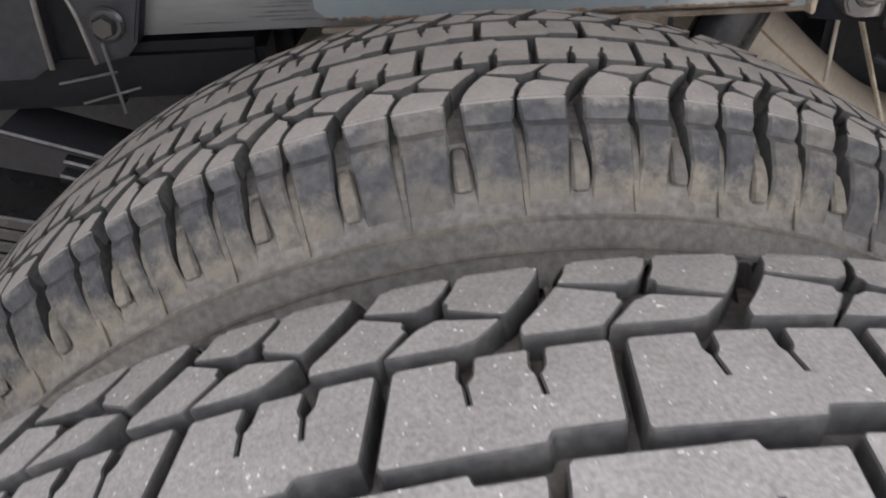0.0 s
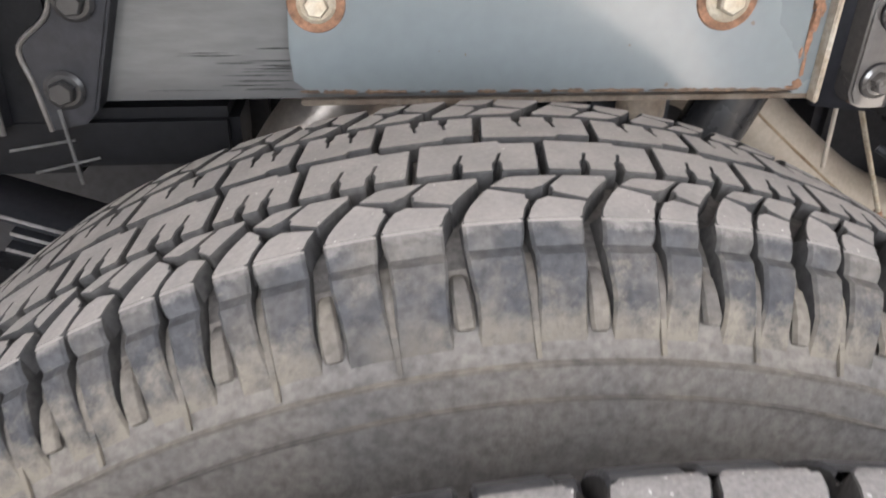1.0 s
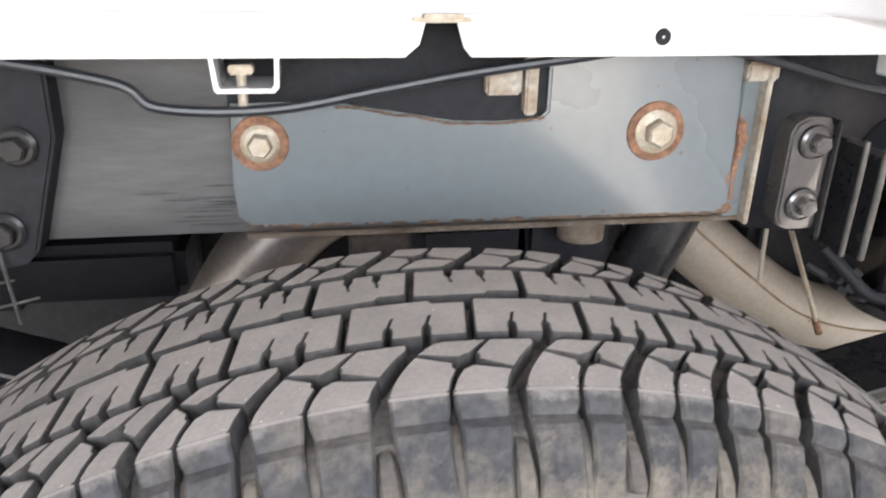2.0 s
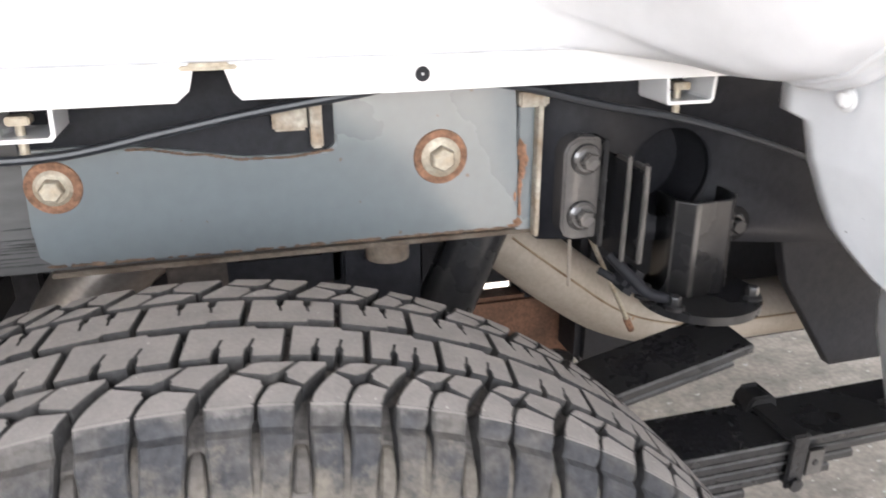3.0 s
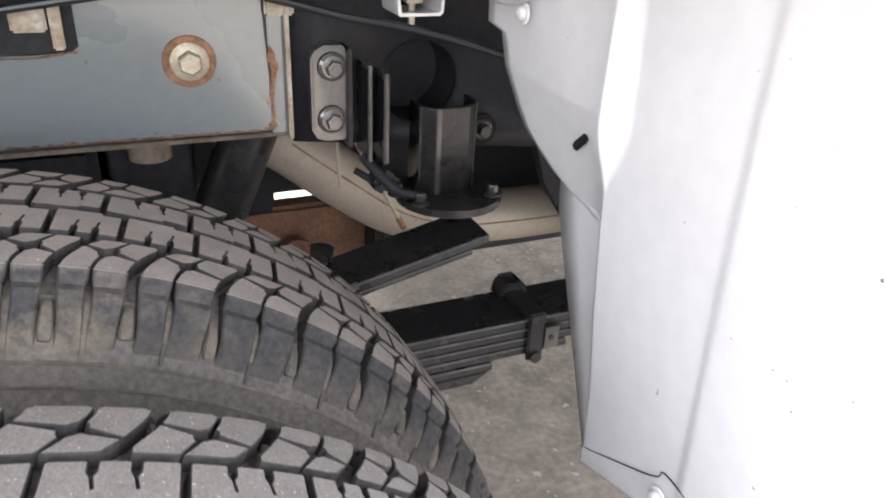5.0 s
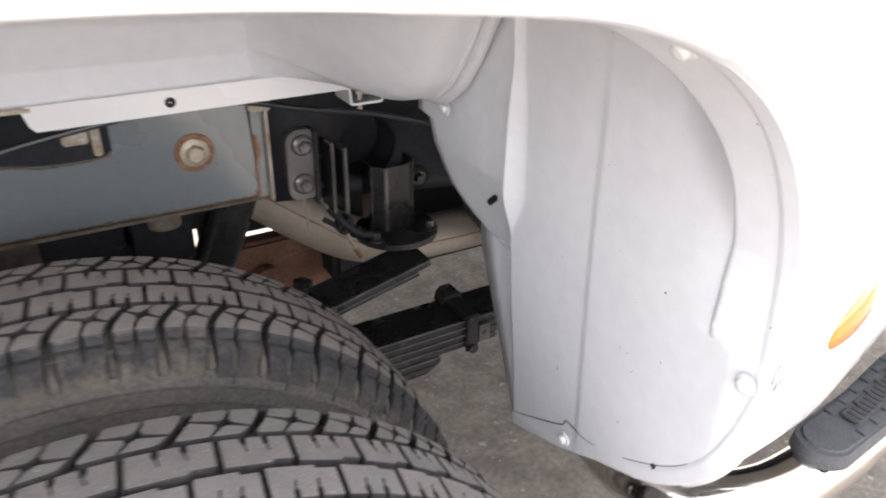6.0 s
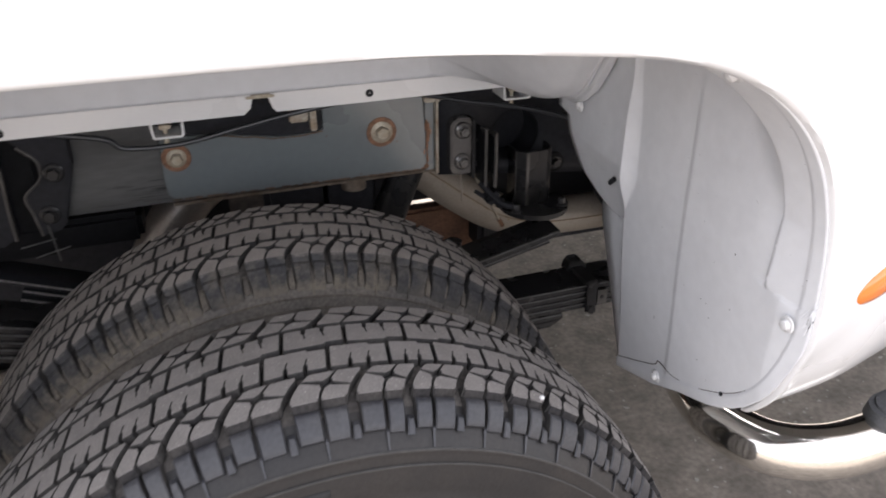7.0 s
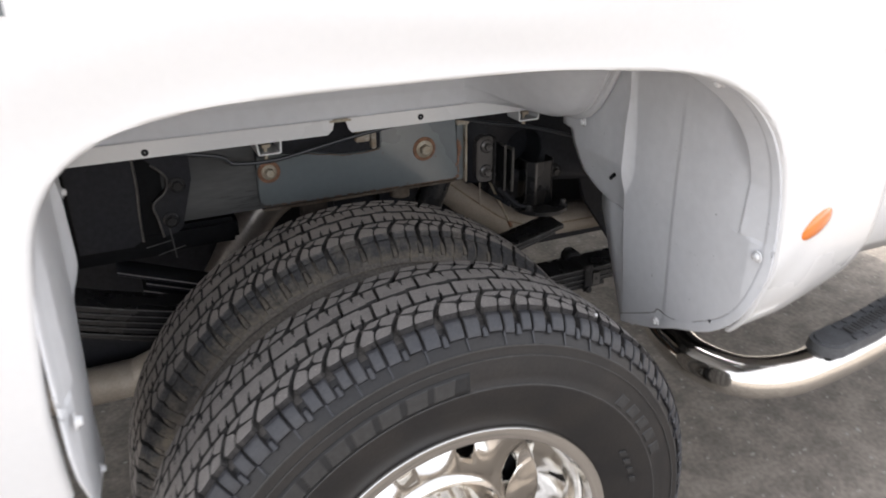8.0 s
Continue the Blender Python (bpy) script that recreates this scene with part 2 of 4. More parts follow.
def box(bm, lo, hi, bevel=0.0, turn=None):
    made = bmesh.ops.create_cube(bm, size=1)["verts"]
    mid, size = (Vector(lo) + Vector(hi)) / 2, Vector(hi) - Vector(lo)
    bmesh.ops.scale(bm, vec=size, verts=made)
    if bevel:
        edges = list({e for v in made for e in v.link_edges})
        made = list({v for f in bmesh.ops.bevel(bm, geom=edges, offset=bevel, segments=2, affect="EDGES")["faces"] for v in f.verts}
                    | {v for v in made if v.is_valid})
    if turn is not None:
        bmesh.ops.transform(bm, matrix=turn, verts=made)
    bmesh.ops.translate(bm, vec=mid, verts=made)
    return made


def tube(bm, points, radius, sides=16, smooth=8, caps=True, radii=None):
    """A round bar through the points, rounded by a Catmull-Rom curve."""
    p = [Vector(q) for q in points]
    line = []
    for i in range(len(p) - 1):
        a, b, c, d = p[max(i - 1, 0)], p[i], p[i + 1], p[min(i + 2, len(p) - 1)]
        for k in range(smooth):
            t = k / smooth
            line.append(0.5 * ((2 * b) + (c - a) * t + (2 * a - 5 * b + 4 * c - d) * t * t + (3 * b - a - 3 * c + d) * t ** 3))
    line.append(p[-1])
    side = None
    rings = []
    for i, q in enumerate(line):
        way = (line[min(i + 1, len(line) - 1)] - line[max(i - 1, 0)]).normalized()
        if side is None:
            side = way.orthogonal().normalized()
        side = (side - way * side.dot(way)).normalized()
        up = way.cross(side)
        r = radius if radii is None else radii[0] + (radii[1] - radii[0]) * i / (len(line) - 1)
        rings.append([bm.verts.new(q + r * (math.cos(2 * math.pi * j / sides) * side + math.sin(2 * math.pi * j / sides) * up))
                      for j in range(sides)])
    for a, b in zip(rings, rings[1:]):
        for j in range(sides):
            bm.faces.new((a[j], a[(j + 1) % sides], b[(j + 1) % sides], b[j]))
    if caps:
        bm.faces.new(rings[0][::-1])
        bm.faces.new(rings[-1])


def lathe(bm, profile, steps=96, closed=False):
    """Turns (along y, radius) pairs about the y axis."""
    rings = []
    for k in range(steps):
        a = 2 * math.pi * k / steps
        rings.append([bm.verts.new((r * math.sin(a), y, r * math.cos(a))) for y, r in profile])
    n = len(profile)
    for k in range(steps):
        p, q = rings[k], rings[(k + 1) % steps]
        for j in range(n if closed else n - 1):
            bm.faces.new((p[j], q[j], q[(j + 1) % n], p[(j + 1) % n]))


def prism(bm, outline, y0, y1, bevel=0.0):
    """An outline in x and z, from y0 (front) to y1."""
    v = [bm.verts.new((x, y0, z)) for x, z in outline]
    f = bm.faces.new(v)
    made = bmesh.ops.extrude_face_region(bm, geom=[f])
    bmesh.ops.translate(bm, vec=(0, y1 - y0, 0), verts=[g for g in made["geom"] if isinstance(g, bmesh.types.BMVert)])
    if bevel:
        bmesh.ops.bevel(bm, geom=[e for e in f.edges], offset=bevel, segments=2, affect="EDGES")


def sheet(bm, rows, cols, place):
    grid = [[bm.verts.new(place(i / rows, j / cols)) for j in range(cols + 1)] for i in range(rows + 1)]
    for i in range(rows):
        for j in range(cols):
            bm.faces.new((grid[i][j], grid[i][j + 1], grid[i + 1][j + 1], grid[i + 1][j]))
    return grid


def eased(t):
    t = min(max(t, 0.0), 1.0)
    return t * t * (3 - 2 * t)


def along(points, t):
    """The value at t in a list of (t, value) pairs."""
    for (a, u), (b, v) in zip(points, points[1:]):
        if t <= b:
            return u + (v - u) * eased((t - a) / (b - a)) if t > a else u
    return points[-1][1]


# ---- ground ----
bm = bmesh.new()
bmesh.ops.create_grid(bm, x_segments=40, y_segments=40, size=60)
tagged(link("ground", bm, PAVING), "worn grey-brown concrete paving under the parked truck", "ground", kind="structure")

truck = new("pickup_truck")
tagged(truck, "white dual-rear-wheel pickup truck seen at its rear wheel arch", "pickup truck")

# ---- wheels ----
RADIUS, AXLE_Z = 0.388, 0.382


def unit_angles(known, first=6.9):
    """Tread pitches all round, in degrees: those known, then the same few lengths in turn until the circle closes."""
    angles, lengths, k = list(known), (7.6, 6.4, first, 8.1, 5.9), 0
    end = known[0] + 360
    while angles[-1] + lengths[k % 5] < end - 4.5:
        angles.append(angles[-1] + lengths[k % 5])
        k += 1
    slack = (end - angles[-1] - 6.5) / max(len(angles) - len(known), 1)
    return [a + slack * max(i - len(known) + 1, 0) for i, a in enumerate(angles)]


def crown(v):
    """The tread's radius at a distance v from its middle line."""
    v = abs(v)
    return RADIUS - 0.0015 * (v / 0.035) ** 2 if v < 0.035 else RADIUS - 0.0015 - 0.0033 * ((v - 0.035) / 0.0335) ** 1.8


def block(bm, outline, depth=0.0090, chamfer=0.0005, wear=0.0012, sink=0.0):
    """One rubber block: an outline of (angle, y), its corners worn round, its walls, a rounded rim and a worn top."""
    raw = [Vector((a * RADIUS, y)) for a, y in outline]
    flat = []
    for i, b in enumerate(raw):
        to_a, to_c = raw[i - 1] - b, raw[(i + 1) % len(raw)] - b
        cut = min(wear, 0.3 * to_a.length, 0.3 * to_c.length)
        if cut < 0.0004 or to_a.normalized().dot(to_c.normalized()) < -0.93:
            flat.append(b)
            continue
        p, q = b + to_a.normalized() * cut, b + to_c.normalized() * cut
        flat += [p, (p + q) * 0.25 + b * 0.5, q]
    n = len(flat)
    area = sum(flat[i].x * flat[(i + 1) % n].y - flat[(i + 1) % n].x * flat[i].y for i in range(n))
    if area < 0:
        flat.reverse()

    def ring(inset, drop):
        out = []
        for i in range(n):
            a, b, c = flat[i - 1], flat[i], flat[(i + 1) % n]
            u, w = (b - a).normalized(), (c - b).normalized()
            m = Vector((-u.y - w.y, u.x + w.x))
            m = m.normalized() if m.length > 1e-6 else Vector((-u.y, u.x))
            k = max(m.dot(Vector((-u.y, u.x))), 0.55)
            q = b + m * inset / k
            ang, r = q.x / RADIUS, crown(q.y) - drop - sink
            out.append(bm.verts.new((r * math.sin(ang), q.y, r * math.cos(ang))))
        return out

    foot, rim, top = ring(-0.0004, depth), ring(0.0, chamfer * 0.8), ring(chamfer, 0.0)
    for a, b, mat in ((foot, rim, 0), (rim, top, 0)):
        for i in range(n):
            bm.faces.new((a[i], a[(i + 1) % n], b[(i + 1) % n], b[i])).material_index = mat
    bm.faces.new(top).material_index = 0 if sink else 1


def shoulder_unit(bm, a, before, after, sign):
    """A four-piece shoulder unit with a drilled middle; sign is the side of the tyre."""
    edge, inner, cut = 0.0655, 0.0352, 0.00045
    left, right = -radians(before / 2) + 0.0088, radians(after / 2) - 0.0088
    lean, centre = 0.043, radians(a)

    def at(s, v):
        """s along the tread from the unit's middle, v from 0 at the outer edge to 1 at the inner groove."""
        s2 = s + lean * (1.188 * max(v, 0.0) ** 1.4 - 0.65)
        return (centre + (s2 if sign < 0 else -s2), sign * (edge + (inner - edge) * v))

    lo, hi = (left, right) if sign < 0 else (-right, -left)
    va, vb, c, dv = 0.72, 0.36, cut / RADIUS * 1.4, 0.018
    mid, slope = (va + vb) / 2, (vb - va) / (hi - lo)

    def cross(s):
        return va + slope * (s - lo)

    def piece(pts, wear):
        """A block whose long sides follow the curve of the unit."""
        line = []
        for (s0, v0), (s1, v1) in zip(pts, pts[1:] + pts[:1]):
            n = max(1, round(abs(v1 - v0) / 0.16))
            line += [at(s0 + (s1 - s0) * k / n, v0 + (v1 - v0) * k / n) for k in range(n)]
        block(bm, line, chamfer=0.0004, wear=wear)

    def bore(*turns):
        """Points round the drilled hole in the unit's middle."""
        return [(0.0118 * math.cos(radians(q)), mid + 0.160 * math.sin(radians(q))) for q in turns]

    piece([(lo, cross(lo) + dv)] + bore(150, 125, 105) + [(-c, 1), (lo + 0.012, 1), (lo + 0.003, 0.97)], 0.0009)
    piece(bore(75, 45, 10) + [(hi, cross(hi) + dv), (hi, 0.88), (hi - 0.008, 1), (c, 1)], 0.0009)
    piece([(lo, 0.0), (-c, 0.0)] + bore(255, 225, 190) + [(lo, cross(lo) - dv)], 0.0012)
    piece([(c, 0.0), (hi, 0.0), (hi, cross(hi) - dv)] + bore(330, 305, 285), 0.0012)
    block(bm, [at(*q) for q in bore(*range(0, 360, 36))], 0.0030, 0.0006, 0.0004, 0.0045)


def centre_unit(bm, a, pitch, sign, shift):
    """A middle block with two notches and fine cuts on its outer side."""
    out, inn = 0.0305, 0.0021
    width, a0, g = radians(pitch), radians(a + shift), 0.0042

    def at(u, v):
        lean = 0.010 * (v - 0.5)
        return (a0 + g + (width - 2 * g) * u + (lean if sign < 0 else -lean), sign * (out + (inn - out) * v))

    w, t = 0.0034 / (RADIUS * width), 0.0003 / (RADIUS * width)
    pts = [at(0, 0.04), at(0.02, 0)]
    for u in (0.34, 0.66):
        pts += [at(u - w / 2, 0), at(u - w / 2, 0.22), at(u - w / 4, 0.28), at(u - t, 0.30), at(u - t + 0.025, 0.53), at(u + t + 0.025, 0.53), at(u + t, 0.30),
                at(u + w / 4, 0.28), at(u + w / 2, 0.22), at(u + w / 2, 0)]
    pts += [at(0.98, 0), at(1, 0.04), at(1, 0.90), at(0.70, 0.90), at(0.68, 1.0), at(0.02, 1.0), at(0, 0.96)]
    block(bm, pts)


def on_side(angle, y, r):
    return Vector((r * math.sin(angle), y, r * math.cos(angle)))


def slab(bm, corners, up):
    """A raised patch: four corners, and the same moved by up."""
    lower = [bm.verts.new(c) for c in corners]
    mid = sum(corners, Vector()) / 4
    upper = [bm.verts.new(c + (mid - c) * 0.12 + up) for c in corners]
    for i in range(4):
        bm.faces.new((lower[i], lower[(i + 1) % 4], upper[(i + 1) % 4], upper[i]))
    bm.faces.new(upper)


CAP_LINE = [(0.0650, 0.38375), (0.0668, 0.3832), (0.0684, 0.3823), (0.0700, 0.3807), (0.0713, 0.3785), (0.0719, 0.3764)]
LUG_TOP = [(0.0712, 0.3776), (0.0730, 0.3776), (0.0765, 0.3756), (0.0805, 0.3720), (0.0845, 0.3675)]
SHORT_END = [(0.0872, 0.3640), (0.0883, 0.3612), (0.0868, 0.3588)]
LONG_END = [(0.0874, 0.3640), (0.0900, 0.3585), (0.0922, 0.3535), (0.0938, 0.3505)]


def strip(bm, line, c, spans, sign, mat, soft=0.0010, skirt=0.0):
    """A raised strip down the sidewall: a line of (y, radius), with the span of angles at each of its points."""
    rows = []
    for (y, r), (a, b) in zip(line, spans):
        rows.append([bm.verts.new(on_side(c + e, sign * y, r)) for e in (a, a + 0.003, b - 0.003, b)])
        for q in (rows[-1][0], rows[-1][3]):
            q.co -= Vector((0, sign * soft, 0)) + q.co * soft * 2
    for p, q in zip(rows, rows[1:]):
        for k in range(3):
            bm.faces.new((p[k], p[k + 1], q[k + 1], q[k])).material_index = mat
    if skirt:
        for k in (0, 3):
            low = [bm.verts.new(row[k].co * 0.975 - Vector((0, sign * skirt, 0))) for row in rows]
            for m in range(len(rows) - 1):
                bm.faces.new((rows[m][k], rows[m + 1][k], low[m + 1], low[m])).material_index = 3


def lug_unit(bm, a, before, after, sign, odd, long):
    """The worn round shoulder of a unit, its two lugs, the foot in the groove beside them, and a thin rib below."""
    before, after = radians(before) / 2, radians(after) / 2
    c = radians(a) + sign * 0.028
    wide, split = (0.0088, 0.0022) if long else (0.0130, 0.0042)
    reach = (0.0, 0.0016, -0.0010, 0.0022)
    for n, (lo, hi) in enumerate(((-before + wide, -split), (split, after - wide))):
        strip(bm, CAP_LINE[:2], c, [(lo, hi)] * 2, sign, 2, 0.0006, 0.010)
        if not long:
            strip(bm, [(0.0668, 0.3832), (0.0676, 0.3812), (0.0682, 0.3785), (0.0692, 0.3755), (0.0715, 0.3730)], c, [(lo, hi)] * 5, sign, 4, 0.0006, 0.010)
        drop = 0.0 if long else reach[(n + 2 * odd) % 4]
        line = (CAP_LINE[1:] + LUG_TOP[2:] if long else LUG_TOP) + [(y + drop * 0.4, r - drop) for y, r in (LONG_END if long else SHORT_END)]
        spans = []
        for y, r in line:
            if long:
                inner = 0.0022 + 0.0026 * eased((0.3815 - r) / 0.006) - 0.0044 * eased((0.372 - r) / 0.021)
                outer = wide + 0.0040 * eased((0.376 - r) / 0.012) - 0.0022 * eased((0.360 - r) / 0.008)
                spans.append((-before + outer, -inner) if n == 0 else (inner, after - outer))
            else:
                spans.append((lo + 0.0008 * (n == 0), hi - 0.0008 * (n == 1)))
        strip(bm, line, c, spans, sign, 0, 0.0010, 0.010)
    f = c - before
    if long:
        low = (0.0905, 0.3602) if odd else (0.0918, 0.3572)
        strip(bm, [(0.0725, 0.3680), (0.0775, 0.3682), (0.0830, 0.3654), (0.0875, 0.3622), low, (low[0] + 0.0010, low[1] - 0.0018), (low[0] + 0.0006, low[1] - 0.0030),
                   (low[0] - 0.0006, low[1] - 0.0036)], f, [(-w, w) for w in (0.0070, 0.0084, 0.0094, 0.0100, 0.0100, 0.0090, 0.0068, 0.0034)], sign, 1, 0.0012)
        strip(bm, [(0.0690, 0.3722), (0.0735, 0.3708), (0.0785, 0.3690), (0.0840, 0.3648), (0.0890, 0.3590), (0.0930, 0.3520)], c, [(-0.0055, 0.0055)] * 6, sign, 1, 0.0003)
    else:
        low = (0.0912, 0.3590) if odd else (0.0922, 0.3572)
        strip(bm, [(0.0790, 0.3668), (0.0835, 0.3664), (0.0880, 0.3630), low, (low[0] - 0.004, low[1] - 0.0012)], f, [(-0.0080 - 0.0006 * k, 0.0080 + 0.0006 * k) for k in range(5)], sign, 0, 0.0008)
    slab(bm, [on_side(c - 0.0036, sign * 0.0860, 0.3600), on_side(c + 0.0036, sign * 0.0860, 0.3600),
              on_side(c + 0.0026, sign * 0.0970, 0.3478), on_side(c - 0.0026, sign * 0.0970, 0.3478)], Vector((0, sign * 0.0017, 0.0)))


def tread_row(name, angles, make, mats, hub, sharp):
    """One object for each unit on the upper part of the tyre; the rest of the row is joined."""
    rest = bmesh.new()
    for i, a in enumerate(angles):
        before, after = (a - angles[i - 1]) % 360, (angles[(i + 1) % len(angles)] - a) % 360
        near = abs((a + 180) % 360 - 180) < 88
        bm = bmesh.new() if near else rest
        make(bm, a, before, after, i % 2)
        if near:
            part(name, bm, mats, hub, sharp=sharp)
    tagged(part("lower_tread", rest, mats, hub, sharp=sharp), kind="stuff")


CASING = [(0.0, 0.3800), (0.040, 0.3788), (0.058, 0.3745), (0.066, 0.3715), (0.071, 0.3690), (0.076, 0.3650), (0.082, 0.3610), (0.0905, 0.3545), (0.0955, 0.3492), (0.0975, 0.3465), (0.0992, 0.3455),
          (0.0994, 0.3432), (0.1000, 0.3405), (0.1035, 0.3270), (0.1060, 0.3120), (0.1072, 0.2980), (0.1082, 0.2968), (0.1078, 0.2945), (0.1060, 0.2800),
          (0.1000, 0.2560), (0.0915, 0.2380), (0.0860, 0.2270), (0.0835, 0.2200), (0.080, 0.2120), (0.070, 0.2050)]


def wheel(y, out_known, in_known, side_mat, lug_mat, foot_mat, top_mat, label):
    """A tyre on its steel wheel, axle along y, its outer face towards -y."""
    dusty = y > 0.1
    outs, ins = unit_angles(out_known), unit_angles(in_known, 7.2)
    bm = bmesh.new()
    lathe(bm, [(-0.070, 0.205), (-0.076, 0.2135), (-0.082, 0.218), (-0.0845, 0.2185), (-0.085, 0.2150), (-0.081, 0.2090), (-0.060, 0.2040),
               (-0.02, 0.1990), (0.02, 0.190), (0.060, 0.2040), (0.081, 0.2090), (0.085, 0.215), (0.0845, 0.2185), (0.076, 0.2135),
               (0.070, 0.205), (0.055, 0.198), (-0.055, 0.198)], 96, True)
    hub = part("wheel", bm, CHROME, truck, label)
    hub.location = (0, y, AXLE_Z)
    bm = bmesh.new()
    lathe(bm, [(-a, r) for a, r in CASING[::-1]] + CASING[1:], 180)
    for f in bm.faces:
        f.material_index = 1 if abs(f.calc_center_median().y) < 0.072 else 0
    part("tyre", bm, [side_mat, GROOVE], hub)
    for at, r, wide in ((-0.0984, 0.3462, 0.0012), (-0.1024, 0.3345, 0.0008), (-0.1075, 0.2975, 0.0010)):
        bm = bmesh.new()
        lathe(bm, [(at + 0.0004, r + wide), (at - 0.0010, r + wide * 0.6), (at - 0.0010, r - wide * 0.6), (at + 0.0003, r - wide)], 180)
        part("sidewall_ring", bm, foot_mat, hub)
    for sign, angles, shift in ((-1, outs, 0.8), (1, ins, -0.9 if dusty else -1.45)):
        tread_row("shoulder_block", angles, lambda bm, a, p, q, odd: shoulder_unit(bm, a, p, q, sign), [RUBBER, top_mat], hub, 25)
        tread_row("centre_block", angles, lambda bm, a, p, q, odd: centre_unit(bm, a, q, sign, shift), [RUBBER, top_mat], hub, 25)
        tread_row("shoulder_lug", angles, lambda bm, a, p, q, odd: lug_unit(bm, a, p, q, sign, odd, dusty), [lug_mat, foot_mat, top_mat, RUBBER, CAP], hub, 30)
    return hub


outer = wheel(0.0, (-40.8, -32.2, -25.5, -19.4, -13.1, -6.0, 2.2, 10.0, 16.3, 23.9, 30.8, 37.0), (-15.3, -8.4, -0.7, 7.5, 15.7, 22.9, 30.2, 36.4, 42.4, 49.1),
              SIDE, LUG, MARK, WORN, "chrome outer dual wheel with a black all-terrain tyre")
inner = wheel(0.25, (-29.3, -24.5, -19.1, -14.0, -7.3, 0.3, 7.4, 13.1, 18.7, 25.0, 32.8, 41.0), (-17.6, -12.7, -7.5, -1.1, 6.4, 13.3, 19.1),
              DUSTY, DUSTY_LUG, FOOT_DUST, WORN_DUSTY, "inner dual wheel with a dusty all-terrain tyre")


def wheel_cover(hub):
    """The polished dish with its hand holes, and the cap in the middle."""
    steps, windows = 160, 8
    prof = [(-0.084, 0.2275), (-0.0895, 0.2270), (-0.0916, 0.2252), (-0.0908, 0.2120), (-0.0893, 0.2085), (-0.0810, 0.2068), (-0.060, 0.2040), (-0.030, 0.1985), (-0.005, 0.1910),
            (0.012, 0.1770), (0.010, 0.1480), (-0.002, 0.1240), (-0.018, 0.1060), (-0.034, 0.0980)]
    bm = bmesh.new()
    grid = []
    for k in range(steps):
        a = 2 * math.pi * k / steps
        wave = 0.5 - 0.5 * math.cos(windows * a)
        grid.append([bm.verts.new(on_side(a, y + ((0.002, 0.007, 0.009, 0.004)[j - 8] * wave if 8 <= j <= 11 else 0), r + (0.0014 * math.cos(20 * a) if 6 <= j <= 8 else 0))) for j, (y, r) in enumerate(prof)])
    for k in range(steps):
        hole = math.cos(windows * 2 * math.pi * (k + 0.5) / steps) < -0.70
        for j in range(len(prof) - 1):
            if hole and j == 10:
                continue
            bm.faces.new((grid[k][j], grid[k][j + 1], grid[(k + 1) % steps][j + 1], grid[(k + 1) % steps][j]))
    thickened(part("wheel_cover", bm, CHROME, hub, "mirror-polished wheel cover with dark hand holes", sharp=50), 0.003, -1)
    bm = bmesh.new()
    lathe(bm, [(-0.030, 0.0985), (-0.075, 0.096), (-0.090, 0.090), (-0.098, 0.078), (-0.101, 0.060), (-0.103, 0.030), (-0.1035, 0.001)], 64)
    part("hub_cap", bm, CHROME, hub, "polished hub cap")
    bm = bmesh.new()
    lathe(bm, [(0.040, 0.196), (0.040, 0.05)], 64)
    thickened(part("wheel_disc", bm, DARK, hub, "dark steel wheel disc"), 0.008)
    # a raised band and plain bars where the maker's and the size marks stand
    bm = bmesh.new()
    sheet(bm, 4, 40, lambda i, j: on_side(radians(-53 + 53 * j), -0.1072 + 0.0030 * i, 0.2985 + 0.026 * i))
    thickened(part("name_band", bm, BAND, hub), 0.0008)
    bars = [(-49 + 6.2 * k, 4.9, 0.301, 0.3215) for k in range(8)] + [(46 + 5.4 * k, 3.6, 0.302, 0.319) for k in range(5)] \
        + [(62 + 4.0 * k, 2.2, 0.262, 0.271) for k in range(4)]
    for mid, wide, r0, r1 in bars:
        bm = bmesh.new()
        a, h = radians(mid), radians(wide / 2)
        y0, y1 = (-0.1070, -0.1046) if r0 > 0.29 else (-0.1026, -0.1050)
        slab(bm, [on_side(a - h - 0.012, y0, r0), on_side(a + h - 0.012, y0, r0), on_side(a + h, y1, r1), on_side(a - h, y1, r1)], Vector((0, -0.0012, 0)))
        part("raised_mark", bm, LETTER, hub)


wheel_cover(outer)
bm = bmesh.new()
bmesh.ops.create_icosphere(bm, subdivisions=2, radius=0.0024)
bmesh.ops.translate(bm, vec=on_side(radians(31.6), -0.0610, 0.3850), verts=bm.verts)
part("pebble", bm, WHITE, outer, "white pebble stuck in the tread")
bm = bmesh.new()
lathe(bm, [(0.02, 0.196), (0.02, 0.05)], 64)
thickened(part("wheel_disc", bm, DARK, inner), 0.008)


# ---- wheel arch ----
def straight(points, t):
    for (a, u), (b, v) in zip(points, points[1:]):
        if t <= b:
            return u + (v - u) * max(t - a, 0) / (b - a)
    return points[-1][1]


ARCH_X, ARCH_A, ARCH_Z, ARCH_H = 0.018, 0.424, 0.70, 0.342
REAR_N, FRONT_N = 5.8, 3.35


def sag(x):
    """The edge dips a little before the front corner."""
    return 0.0055 * math.exp(-((x - 0.19) / 0.10) ** 2)


